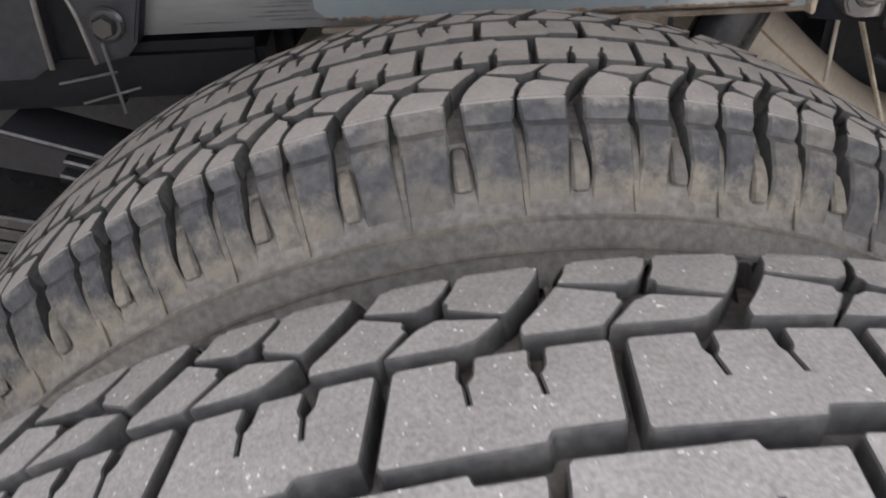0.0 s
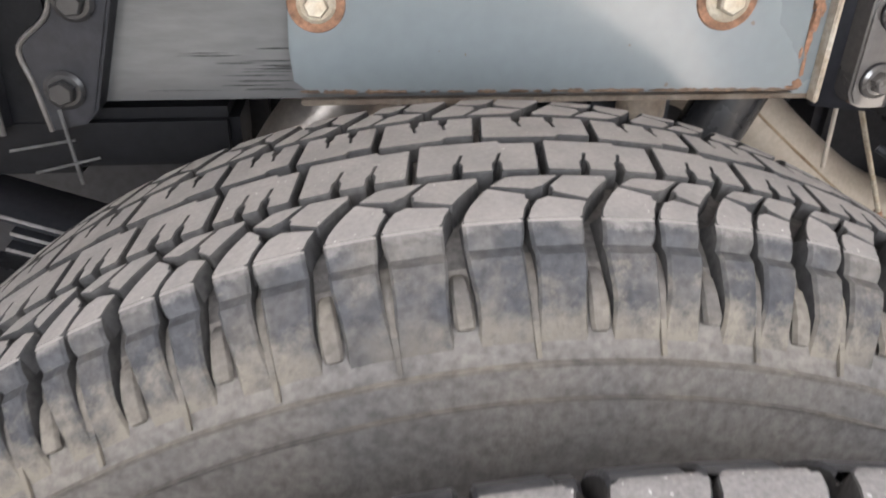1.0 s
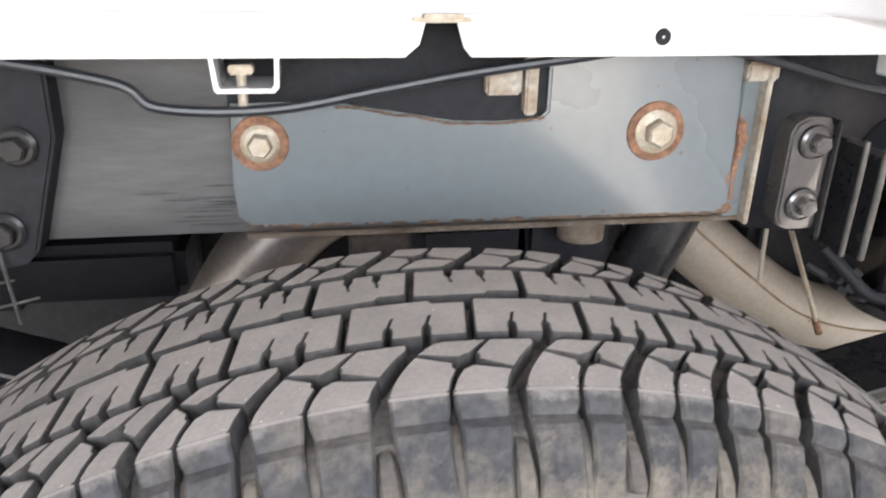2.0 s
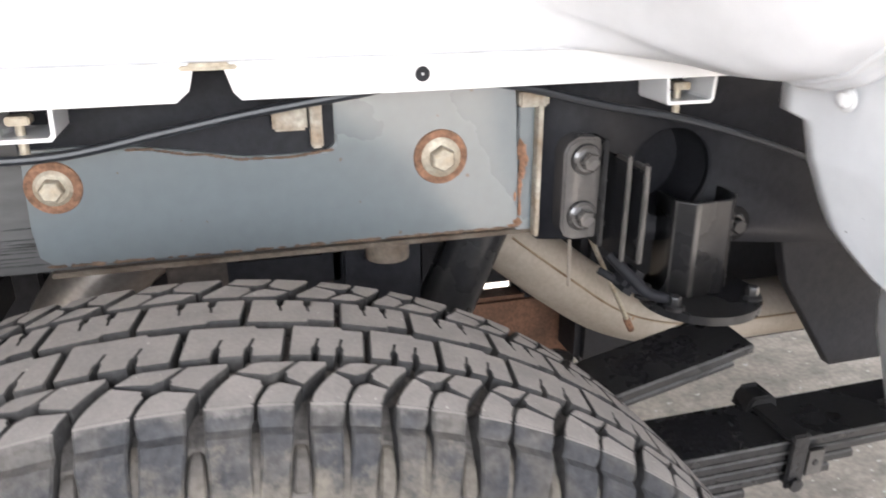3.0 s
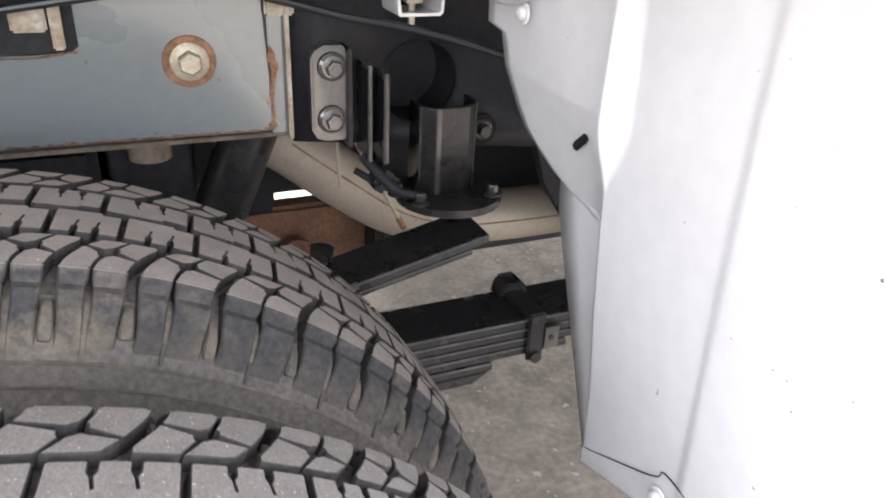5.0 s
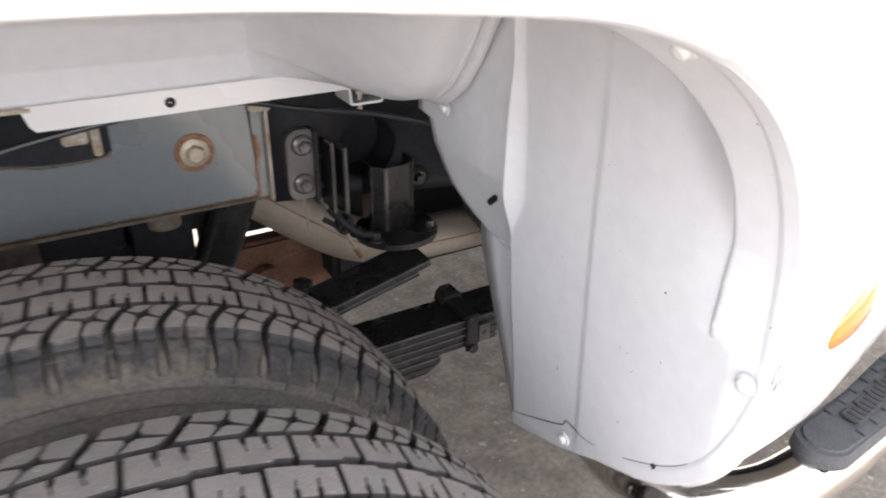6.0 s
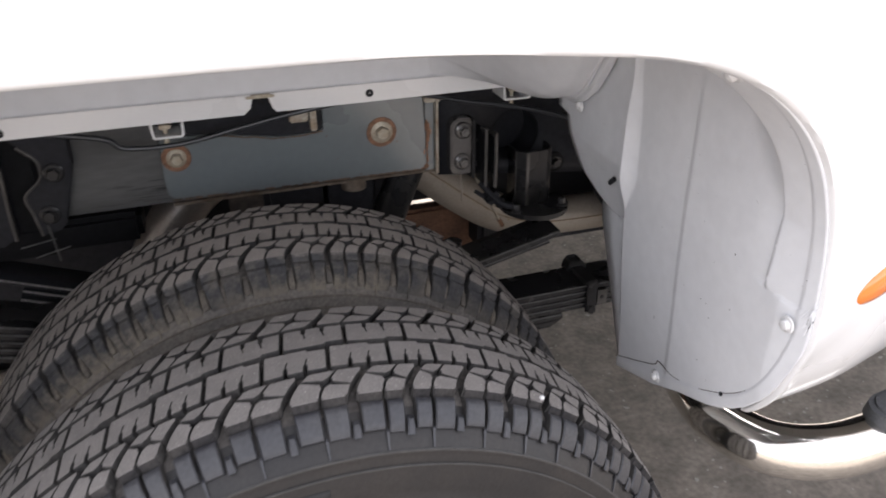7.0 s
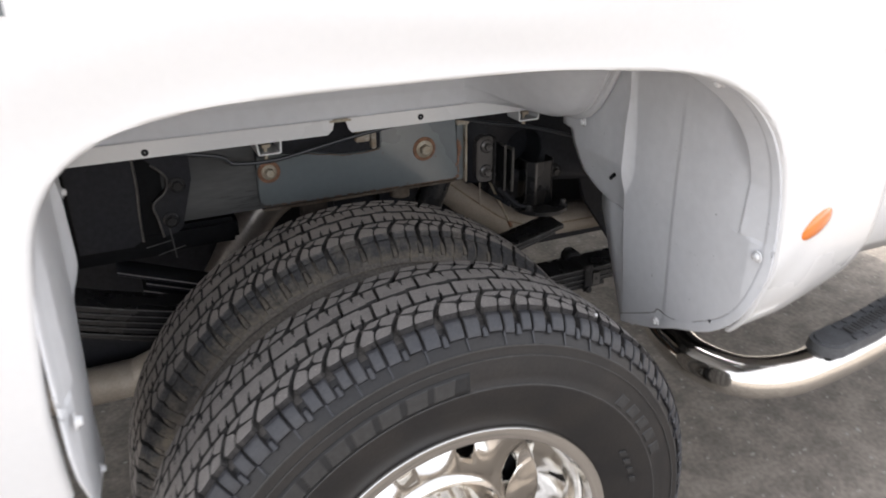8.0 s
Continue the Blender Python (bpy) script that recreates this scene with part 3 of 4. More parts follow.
def arch(t):
    """The arch's edge (x, z): t from 0 at the rear foot over the top to 1 at the front foot."""
    if t < 0.12:
        return ARCH_X - ARCH_A - 0.012, ARCH_Z - 0.03 + 0.03 * t / 0.12
    if t > 0.88:
        return ARCH_X + ARCH_A + 0.006 * ((t - 0.88) / 0.12) ** 2, ARCH_Z - 0.080 * (t - 0.88) / 0.12
    a = math.pi * (1 - (t - 0.12) / 0.76)
    n = REAR_N if math.cos(a) < 0 else FRONT_N
    c, s = math.cos(a), math.sin(a)
    x, z = ARCH_X + ARCH_A * math.copysign(abs(c) ** (2 / n), c), ARCH_Z + ARCH_H * abs(s) ** (2 / n)
    return x - (0.012 * eased((0.93 - z) / 0.19) if c < 0 else 0.0), z - sag(x)


def arch_top(x):
    u = min(abs(x - ARCH_X) / ARCH_A, 0.9999)
    n = REAR_N if x < ARCH_X else FRONT_N
    return ARCH_Z + ARCH_H * (1 - u ** n) ** (1 / n) - sag(x)


LEFT, RIGHT, TOP = -1.3, 0.700, 1.30


def bent(v, k):
    """A line that bends smoothly from zero to v round the origin."""
    return v if v > 20 * k else k * math.log(1 + math.exp(v / k))


def tuck(z):
    """How far the fender's foot turns in under itself at a height."""
    return 5.6 * max(0.77 - z, 0.0) ** 2.4


def skin(i, j):
    """The fender's outer skin: i from the arch's edge outwards, j along the arch."""
    x, z = arch(j)
    if j < 0.12:
        fx, fz = LEFT, 0.700 + 0.3 * j / 0.12
    elif j < 0.30:
        fx, fz = LEFT, 1.0 + (TOP - 1.0) * (j - 0.12) / 0.18
    elif j < 0.72:
        fx, fz = LEFT + (RIGHT - LEFT) * (j - 0.30) / 0.42, TOP
    elif j < 0.88:
        fx, fz = RIGHT + 0.03, TOP - (TOP - 0.9) * (j - 0.72) / 0.16
    else:
        fx, fz = RIGHT + 0.03 * (1 - (j - 0.88) / 0.12), 0.9 - 0.256 * (j - 0.88) / 0.12
    d = i ** 2.2
    px, pz = x + (fx - x) * d, z + (fz - z) * d
    pz += 0.006 * eased(d / 0.25) * (1 - d) * eased((j - 0.93) / 0.07)
    reach = math.hypot(px - x, pz - z)
    y = -0.102 - 0.007 * eased(reach / 0.0025) - 0.012 * eased(reach / 0.12)
    y -= 0.008 * eased((px - 0.25) / 0.17) * eased((z - 0.69) / 0.07) * (1 - eased(reach / 0.13))    # flared front lip
    y += 0.16 * max((pz - 1.12) / 0.18, 0) ** 2.0
    y += 0.27 * bent(px - 0.46, 0.02) + tuck(pz) * eased((px - 0.40) / 0.06) + 0.30 * max(0.95 - pz, 0.0) ** 2 * eased((-0.30 - px) / 0.10)
    return px, y, pz


bm = bmesh.new()
sheet(bm, 64, 220, skin)
fender = part("fender", bm, WHITE, truck, "glossy white flared rear fender", sharp=60)
thickened(fender, 0.004, 1)

# inner wall and roof of the wheel well
WALL = [(0.0, (0.436, 0.866)), (0.06, (0.441, 0.870)), (0.16, (0.441, 0.900)), (0.28, (0.434, 0.940)), (0.40, (0.415, 0.985)), (0.50, (0.385, 1.018)),
        (0.60, (0.33, 1.036)), (0.75, (0.15, 1.040)), (1.0, (-0.098, 1.040))]


def well(i, j):
    x = -0.404 + 0.838 * j
    y, z = along([(a, b[0]) for a, b in WALL], i), along([(a, b[1]) for a, b in WALL], i)
    drop = (1.040 - arch_top(min(x, 0.33))) * eased((z - 0.86) / 0.15)
    return x, y, z - drop


bm = bmesh.new()
sheet(bm, 60, 90, well)
thickened(part("wheel_well", bm, WELL, truck, "pale grey inner wall and roof of the wheel well", sharp=60), 0.003)

bm = bmesh.new()
prism(bm, [(-0.42, 0.844), (0.004, 0.8445), (0.013, 0.852), (0.017, 0.8665), (0.036, 0.8665), (0.041, 0.850), (0.046, 0.8445), (0.36, 0.8455), (0.446, 0.8455),
           (0.448, 0.870), (-0.42, 0.870)], 0.4325, 0.4362, 0.0006)
part("flange", bm, WHITE, truck, "white bed-side flange with a notch")
for x, z in ((0.171, 0.857), (-0.280, 0.853)):
    bm = bmesh.new()
    lathe(bm, [(0.0, 0.0055), (-0.0006, 0.0052), (-0.0006, 0.001)], 20)
    h = part("flange_hole", bm, DARK, truck)
    h.location = (x, 0.4322, z)
bm = bmesh.new()
box(bm, (0.008, 0.428, 0.8655), (0.045, 0.436, 0.8685), 0.001)
box(bm, (0.014, 0.425, 0.8680), (0.040, 0.434, 0.8705), 0.001)
part("clip", bm, STEEL, truck)


def front_x(z, n=7.0):
    """How far forward the front liner lies at a height."""
    u = min(max(z - ARCH_Z, 0) / ARCH_H, 1)
    drop = ARCH_A * (1 - (1 - u ** n) ** (1 / n)) - 0.013
    back = drop if drop > 0.05 else 0.005 * math.log(1 + math.exp(drop / 0.005))
    low = 0.80 - z if z < 0.6 else 0.02 * math.log(1 + math.exp((0.80 - z) / 0.02))
    return 0.4285 + 0.045 * low - back


FOOT = [(-0.108, 0.745), (-0.104, 0.712), (-0.098, 0.690), (-0.090, 0.672), (-0.082, 0.659), (-0.066, 0.639), (-0.050, 0.624), (-0.030, 0.609),
        (-0.010, 0.598), (0.040, 0.577), (0.090, 0.551), (0.155, 0.527), (0.190, 0.516)]


def from_rim(y, z):
    """The distance of a point of the liner from its outer and lower edge."""
    best = max(y + 0.108, 0.0) + max(0.745 - z, 0.0) * 4
    for (a, b), (c, d) in zip(FOOT, FOOT[1:]):
        k = min(max(((y - a) * (c - a) + (z - b) * (d - b)) / ((c - a) ** 2 + (d - b) ** 2), 0), 1)
        best = min(best, math.hypot(y - a - k * (c - a), z - b - k * (d - b)))
    return best


def liner(mirror):
    """The main panel of a liner, its inner panel and its fasteners; mirror -1 gives the rear one."""
    shift = 0.0 if mirror > 0 else 2 * ARCH_X - 0.004
    power, inside = (FRONT_N, 7.0) if mirror > 0 else (REAR_N, 7.0)

    def put(x, y, z):
        return mirror * x + shift, y, z

    def main(i, j):
        y = -0.107 + 0.297 * j - 0.016 * j * (1 - eased((0.55 + 0.48 * i - 0.51) / 0.25))
        low = straight(FOOT, y)
        z = low + (1.038 - low) * i
        x = front_x(z, inside)
        x += 0.0020 * eased((y - 0.066) / 0.011) * eased((z - 0.54) / 0.05) * (1 - 0.7 * eased((z - 0.90) / 0.06))  # ridge down the panel
        fold = along([(0.742, 0.0005), (0.80, 0.022), (0.86, 0.020), (0.93, 0.012), (1.03, 0.010)], z)
        x -= 0.55 * fold * max((y - 0.190 + fold) / fold, 0) ** 1.4                  # fold along the inner edge
        edge = -0.066 + 0.05 * max(0.86 - z, 0) + 0.016 * max((z - 0.90) / 0.09, 0) ** 1.8
        above = eased((z - 0.781 + 0.10 * (edge - y)) / 0.003)
        u = min(max(z - ARCH_Z, 0) / ARCH_H, 1)
        meet = ARCH_X + ARCH_A * max(1 - u ** power, 0) ** (1 / power) - 0.002
        back = min(meet - 0.004, x - 0.002)                                       # the panel turns back to a crisp step, then runs flat to the lip
        turn = max(1 - (y - edge) / (0.030 + 0.030 * eased((z - 0.86) / 0.08)), 0) if y > edge else 1.0
        x += (back + 0.0050 - x) * turn ** 1.7 * above
        if y < edge + 0.0035:
            lip = back + (meet - back) * min(max((edge - y) / (edge + 0.107), 0), 1)
            x += (lip - x) * (1 - eased((y - edge) / 0.0035)) * above
        x += (meet - x) * max(1 - (y + 0.107) / 0.030, 0) ** 1.15 * eased((z - 0.64) / 0.06) * (1 - above)
        x -= 0.0016 * (1 - eased((from_rim(y, z) - 0.0125) / 0.002))
        if mirror > 0:
            y -= 0.008 * eased((x - 0.25) / 0.17) * eased((z - 0.69) / 0.07) * max(1 - (y + 0.107) / 0.05, 0)
        return put(x, y, z)

    bm = bmesh.new()
    sheet(bm, 170, 160, main)
    name = "front_liner" if mirror > 0 else "rear_liner"
    thickened(part(name, bm, LINER, truck, "pale grey plastic wheel-arch liner", sharp=60), 0.003)

    def inner_panel(i, j):
        z = 0.712 + 0.293 * i
        wide = straight([(0.712, 0.200), (0.716, 0.255), (0.727, 0.290), (0.740, 0.311), (0.753, 0.328), (0.770, 0.336), (0.795, 0.343), (0.8265, 0.355),
                         (0.8270, 0.380), (0.90, 0.384), (1.01, 0.386)], z)
        y = 0.165 + (wide - 0.165) * j
        return put(front_x(z, inside) + 0.0035 + 0.26 * max(0.80 - z, 0) * min((y - 0.165) / 0.06, 1), y, z)

    bm = bmesh.new()
    sheet(bm, 80, 16, inner_panel)
    thickened(part("inner_liner_panel", bm, LINER, truck), 0.003)

    def flap(i, j):
        z = 0.515 + 0.235 * i
        y = 0.160 + (straight([(0.515, 0.196), (0.700, 0.284), (0.755, 0.286)], z) - 0.160) * j
        return put(front_x(z, inside) + 0.014 + 0.016 * i, y, z)

    bm = bmesh.new()
    sheet(bm, 12, 4, flap)
    thickened(part("liner_flap", bm, LINER, truck), 0.003)
    for x, y, z in ((0.418, 0.313, 0.847), (0.443, 0.087, 0.566), (0.431, -0.097, 0.762), (0.331, -0.085, 0.999)):
        bm = bmesh.new()
        lathe(bm, [(0.0, 0.0085), (-0.0015, 0.0080), (-0.002, 0.0055), (-0.0055, 0.0045), (-0.0065, 0.002), (-0.0066, 0.0004)], 16)
        s = part("push_fastener", bm, WHITE, truck, "white push fastener")
        nx, nz = (-0.8, -0.6) if z > 0.95 else (-1.0, 0.0)
        s.matrix_world = Matrix.Translation(put(front_x(z, power if z > 0.95 else inside) - 0.002, y, z)) @ Vector((mirror * nx, 0, nz)).to_track_quat("-Y", "Z").to_matrix().to_4x4()
    bm = bmesh.new()
    box(bm, (-0.002, -0.009, -0.0035), (0.002, 0.009, 0.0035), 0.0015, pose(0, 0, 0, -42, 0, 0))
    s = part("slot_clip", bm, DARK, truck, "black clip in a slot")
    s.location = put(0.4345, 0.230, 0.772)
    if mirror > 0:
        # dark line that paints the shade in the lap's gap along the foot
        bm = bmesh.new()
        tube(bm, [put(front_x(z, inside) - 0.0012, y, z) for y, z in ((0.180, 0.533), (0.098, 0.576), (0.086, 0.589), (0.060, 0.588), (0.030, 0.596), (0.006, 0.607), (-0.034, 0.632),
                                                                     (-0.060, 0.655), (-0.078, 0.678))], 0.0006, 6, 5)
        part("lap_gap_shade", bm, SOOT_AND_SHADE, truck)
        bm = bmesh.new()
        lathe(bm, [(0.0, 0.0028), (-0.0016, 0.0022), (-0.0018, 0.0004)], 12)
        s = part("seam_clip", bm, DARK, truck)
        s.matrix_world = Matrix.Translation(put(0.4345, -0.029, 0.627)) @ Vector((-1, 0, 0)).to_track_quat("-Y", "Z").to_matrix().to_4x4()


liner(1)
liner(-1)

# rounded end of the inner wall, with its lapped seam
HORN = [(0.402, 0.872), (0.380, 0.862), (0.350, 0.857), (0.322, 0.859), (0.296, 0.867), (0.270, 0.886), (0.246, 0.916), (0.224, 0.950), (0.200, 0.985), (0.176, 1.020)]


def horn_end(s, back):
    """A point of the horn's round end: s along its outline, back from the liner."""
    k = min(int(s * 9), 8)
    f = s * 9 - k
    y, z = (HORN[k][m] + (HORN[k + 1][m] - HORN[k][m]) * f for m in (0, 1))
    return Vector((front_x(z) - back, y, z))


def horn(i, j):
    end = horn_end(j, 0.021)
    start = Vector((0.235, along([(a, b[0]) for a, b in WALL], 0.6 * j) + 0.004, along([(a, b[1]) for a, b in WALL], 0.6 * j) + 0.004))
    q = start.lerp(end, i)
    pull = eased(i * 1.15) - i
    return q.x, q.y + pull * (end.y - start.y), q.z + pull * (end.z - start.z)


bm = bmesh.new()
sheet(bm, 28, 40, horn)
part("rounded_corner", bm, WELL, truck, sharp=80)
for back, r in ((0.009, 0.0080), (0.0205, 0.0030)):
    bm = bmesh.new()
    tube(bm, [horn_end(k / 18, back) for k in range(19)], r, 10, 3)
    part("lapped_seam", bm, WELL, truck)


# amber side marker on the fender
lamp_turn = Matrix.Translation((0.5125, -0.1050, 0.7975)) @ pose(0, 0, 0, 0, -18, 9)
bm = bmesh.new()
bmesh.ops.create_uvsphere(bm, u_segments=40, v_segments=20, radius=1)
bmesh.ops.scale(bm, vec=(0.0385, 0.0110, 0.0185), verts=bm.verts)
lens = part("side_marker", bm, AMBER, truck, "amber oval side marker lamp")
lens.matrix_world = lamp_turn
bm = bmesh.new()
bmesh.ops.create_uvsphere(bm, u_segments=40, v_segments=12, radius=1)
bmesh.ops.scale(bm, vec=(0.0397, 0.0036, 0.0195), verts=bm.verts)
part("bezel", bm, BLACK, lens)

# badge on the fender's flank, plain
bm = bmesh.new()
box(bm, (-0.44, -0.126, 1.116), (-0.3705, -0.115, 1.15), 0.002)
part("badge", bm, PLATE, truck, "plain grey badge")

# cab side beyond the fender
bm = bmesh.new()
sheet(bm, 24, 60, lambda i, j: (0.716 + 1.4 * j, -0.034 + 0.045 * max(1 - i * 5, 0) ** 2 + 0.03 * (1 - eased(j / 0.02)), 0.656 + 0.62 * i))
thickened(part("cab_side", bm, WHITE, truck), 0.004, 1)

# ---- chassis ----
RAIL_Y = 0.480


def bolt(x, y, z, r=0.010, washer=0.0, mat=None, ring=None):
    """A hex bolt that points towards -y, on its flange; washer is the radius of a stained ring under it."""
    bm = bmesh.new()
    lathe(bm, [(0.0, r * 1.55), (-0.002, r * 1.55), (-0.0035, r * 1.25), (-0.004, 0.001)], 28)
    v = [[bm.verts.new((k * r * math.sin(math.pi / 3 * i), yy, k * r * math.cos(math.pi / 3 * i))) for i in range(6)]
         for yy, k in ((-0.0035, 1.0), (-0.0100, 1.0), (-0.0118, 0.84))]
    for a, b in zip(v, v[1:]):
        for i in range(6):
            bm.faces.new((a[i], a[(i + 1) % 6], b[(i + 1) % 6], b[i]))
    bm.faces.new(v[2])
    b = part("bolt", bm, mat or STEEL, truck, sharp=25)
    b.location = (x, y, z)
    b.rotation_euler = (0, radians(x * 900 % 60), 0)
    if washer:
        bm = bmesh.new()
        lathe(bm, [(0.0, washer), (-0.0016, washer * 0.97), (-0.0018, r)], 36)
        w = part("washer", bm, ring or RUST, b, "rusty washer")
    return b


# frame rail: a channel with sooty paint
bm = bmesh.new()
box(bm, (-1.6, RAIL_Y + 0.010, 0.712), (0.285, RAIL_Y + 0.016, 0.930), 0.002)
box(bm, (-1.6, RAIL_Y + 0.014, 0.712), (0.285, RAIL_Y + 0.085, 0.719), 0.002)
rail = part("frame_rail", bm, RAIL, truck, "grey frame rail with soot smudges")

# grey plate over the rail, with its cut-out
bm = bmesh.new()
prism(bm, [(-0.098, 0.7195), (0.262, 0.7165), (0.2655, 0.722), (0.262, 0.79), (0.258, 0.86), (0.112, 0.86), (0.112, 0.800), (0.106, 0.795), (0.075, 0.7935),
           (0.045, 0.794), (0.010, 0.800), (-0.030, 0.8065), (-0.075, 0.8090), (-0.108, 0.808), (-0.1105, 0.75), (-0.1085, 0.728)], RAIL_Y - 0.002, RAIL_Y + 0.008, 0.0018)
part("frame_plate", bm, PLATE, truck, "grey-blue painted frame plate with rusty edges")


def blotch(bm, x, y, z, w, h):
    """A thin ragged flake of rust."""
    n = 14
    mid = bm.verts.new((x, y - 0.0006, z))
    rim = [bm.verts.new((x + w * random.uniform(0.6, 1.1) * math.sin(2 * math.pi * k / n), y + 0.0003, z + h * random.uniform(0.6, 1.1) * math.cos(2 * math.pi * k / n)))
           for k in range(n)]
    for k in range(n):
        bm.faces.new((mid, rim[k], rim[(k + 1) % n]))


bm = bmesh.new()
for k in range(70):
    x = random.uniform(-0.10, 0.262)
    blotch(bm, x, RAIL_Y - 0.0022, 0.7195 - 0.003 * (x + 0.098) / 0.36 + 0.0012, random.uniform(0.002, 0.009), random.uniform(0.0008, 0.0022))
for k in range(40):
    x = -0.035 + 0.145 * k / 40
    z = along([(-0.03, 0.8065), (0.010, 0.800), (0.045, 0.794), (0.075, 0.7935), (0.112, 0.797)], x)
    blotch(bm, x, RAIL_Y - 0.0022, z - 0.0016, random.uniform(0.003, 0.006), random.uniform(0.0006, 0.0016))
tagged(part("rusty_edge", bm, EDGE_RUST, truck), kind="stuff")
bm = bmesh.new()
for k in range(16):
    near = random.random() ** 1.6
    blotch(bm, -0.112 - 0.08 * near, RAIL_Y + 0.0098, 0.719 + 0.030 * random.random() ** 1.6, random.uniform(0.012, 0.034), random.uniform(0.0004, 0.0012))
tagged(part("soot_smear", bm, SOOT_BLACK, rail), kind="stuff")
bm = bmesh.new()
box(bm, (-0.105, RAIL_Y + 0.004, 0.7085), (0.285, RAIL_Y + 0.07, 0.7125), 0.001)
part("lower_flange", bm, FLANGE, truck, "dusty tan lower flange of the frame")
bm = bmesh.new()
box(bm, (0.2645, RAIL_Y + 0.004, 0.712), (0.279, RAIL_Y + 0.010, 0.86), 0.001)
part("splice_plate", bm, PLATE, truck)
bm = bmesh.new()
box(bm, (0.2785, RAIL_Y - 0.006, 0.708), (0.2825, RAIL_Y + 0.02, 0.835), 0.001)
box(bm, (0.262, RAIL_Y - 0.004, 0.820), (0.288, RAIL_Y + 0.012, 0.834), 0.002)
part("frame_seam", bm, TAN, truck, "dusty seam of the frame")
bm = bmesh.new()
for x, z, w, h in ((0.2665, 0.783, 0.0040, 0.010), (0.2675, 0.768, 0.0030, 0.009), (0.2650, 0.752, 0.0025, 0.012), (0.2655, 0.734, 0.0022, 0.010), (0.2640, 0.722, 0.0045, 0.0045),
                   (0.2610, 0.745, 0.0015, 0.006), (0.2590, 0.7195, 0.006, 0.0016), (0.2700, 0.776, 0.0020, 0.005)):
    for y in (RAIL_Y - 0.0024, RAIL_Y + 0.0030):
        blotch(bm, x, y, z, w, h)
tagged(part("rust_patch", bm, RUST, truck), kind="stuff")
bolt(0.196, RAIL_Y - 0.002, 0.784, 0.0105, 0.0225)
bolt(-0.090, RAIL_Y - 0.002, 0.781, 0.0085, 0.0195)
# things seen in the cut-out
bm = bmesh.new()
box(bm, (-0.11, RAIL_Y + 0.0045, 0.785), (0.118, RAIL_Y + 0.0085, 0.90))
part("rail_window", bm, DARK, truck)
bm = bmesh.new()
box(bm, (0.066, RAIL_Y - 0.004, 0.812), (0.092, RAIL_Y + 0.008, 0.832), 0.002)
box(bm, (0.094, RAIL_Y - 0.006, 0.798), (0.103, RAIL_Y + 0.006, 0.850), 0.0015)
part("cable_bracket", bm, TAN, truck)

# black rear bracket on the rail
bm = bmesh.new()
prism(bm, [(-0.274, 0.698), (-0.249, 0.703), (-0.240, 0.712), (-0.217, 0.79), (-0.216, 0.85), (-0.30, 0.85), (-0.254, 0.80), (-0.258, 0.775), (-0.281, 0.757)],
      RAIL_Y - 0.012, RAIL_Y + 0.010, 0.002)
part("rear_bracket", bm, DARK, truck, "dark grey bracket bolted to the rail")
# highlight on the bracket's bevel, drawn as a pale tube
bm = bmesh.new()
tube(bm, [(-0.272, RAIL_Y - 0.012, 0.699), (-0.276, RAIL_Y - 0.012, 0.730), (-0.280, RAIL_Y - 0.012, 0.756), (-0.259, RAIL_Y - 0.012, 0.776), (-0.255, RAIL_Y - 0.012, 0.800), (-0.275, RAIL_Y - 0.012, 0.822)], 0.0018, 8, 5)
part("bracket_glint", bm, GLINT_GREY, truck)
bolt(-0.2570, RAIL_Y - 0.013, 0.728, 0.0085, mat=BLACK)
bolt(-0.2400, RAIL_Y - 0.013, 0.785, 0.0085, mat=BLACK)
# colour taken below DARK, with the shade behind the bracket in it
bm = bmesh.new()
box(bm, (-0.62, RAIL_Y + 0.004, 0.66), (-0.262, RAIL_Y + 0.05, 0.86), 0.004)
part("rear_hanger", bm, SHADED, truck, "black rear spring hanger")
bm = bmesh.new()
prism(bm, [(-0.303, 0.700), (-0.302, 0.745), (-0.299, 0.790), (-0.300, 0.855), (-0.40, 0.855), (-0.40, 0.690), (-0.32, 0.690)], RAIL_Y - 0.014, RAIL_Y + 0.006, 0.002)
part("rear_bracket", bm, DARK, truck, "dark bracket arm beside the rail")
# highlight on the arm's edge, drawn the same way
bm = bmesh.new()
tube(bm, [(-0.304, RAIL_Y - 0.013, 0.697), (-0.303, RAIL_Y - 0.013, 0.745), (-0.300, RAIL_Y - 0.013, 0.790), (-0.301, RAIL_Y - 0.013, 0.850)], 0.0022, 8, 5)
part("bracket_glint", bm, GLINT_GREY, truck)
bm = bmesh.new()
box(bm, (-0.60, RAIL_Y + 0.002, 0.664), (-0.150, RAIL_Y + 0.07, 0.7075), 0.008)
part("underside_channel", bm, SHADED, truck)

# black front section of the frame with its hanger
bm = bmesh.new()
ring = [(0.410 + 0.041 * math.sin(2 * math.pi * k / 40), 0.753 + 0.041 * math.cos(2 * math.pi * k / 40)) for k in range(40)]
ov = [bm.verts.new((x, RAIL_Y + 0.006, z)) for x, z in ((0.2835, 0.703), (0.66, 0.66), (0.66, 0.90), (0.2835, 0.90))]
iv = [bm.verts.new((x, RAIL_Y + 0.006, z)) for x, z in ring]
edges = [bm.edges.new((v[i], v[(i + 1) % len(v)])) for v in (ov, iv) for i in range(len(v))]
bmesh.ops.triangle_fill(bm, use_beauty=True, edges=edges)
thickened(part("front_rail", bm, DARK, truck, "black painted front section of the frame"), 0.008)
bm = bmesh.new()
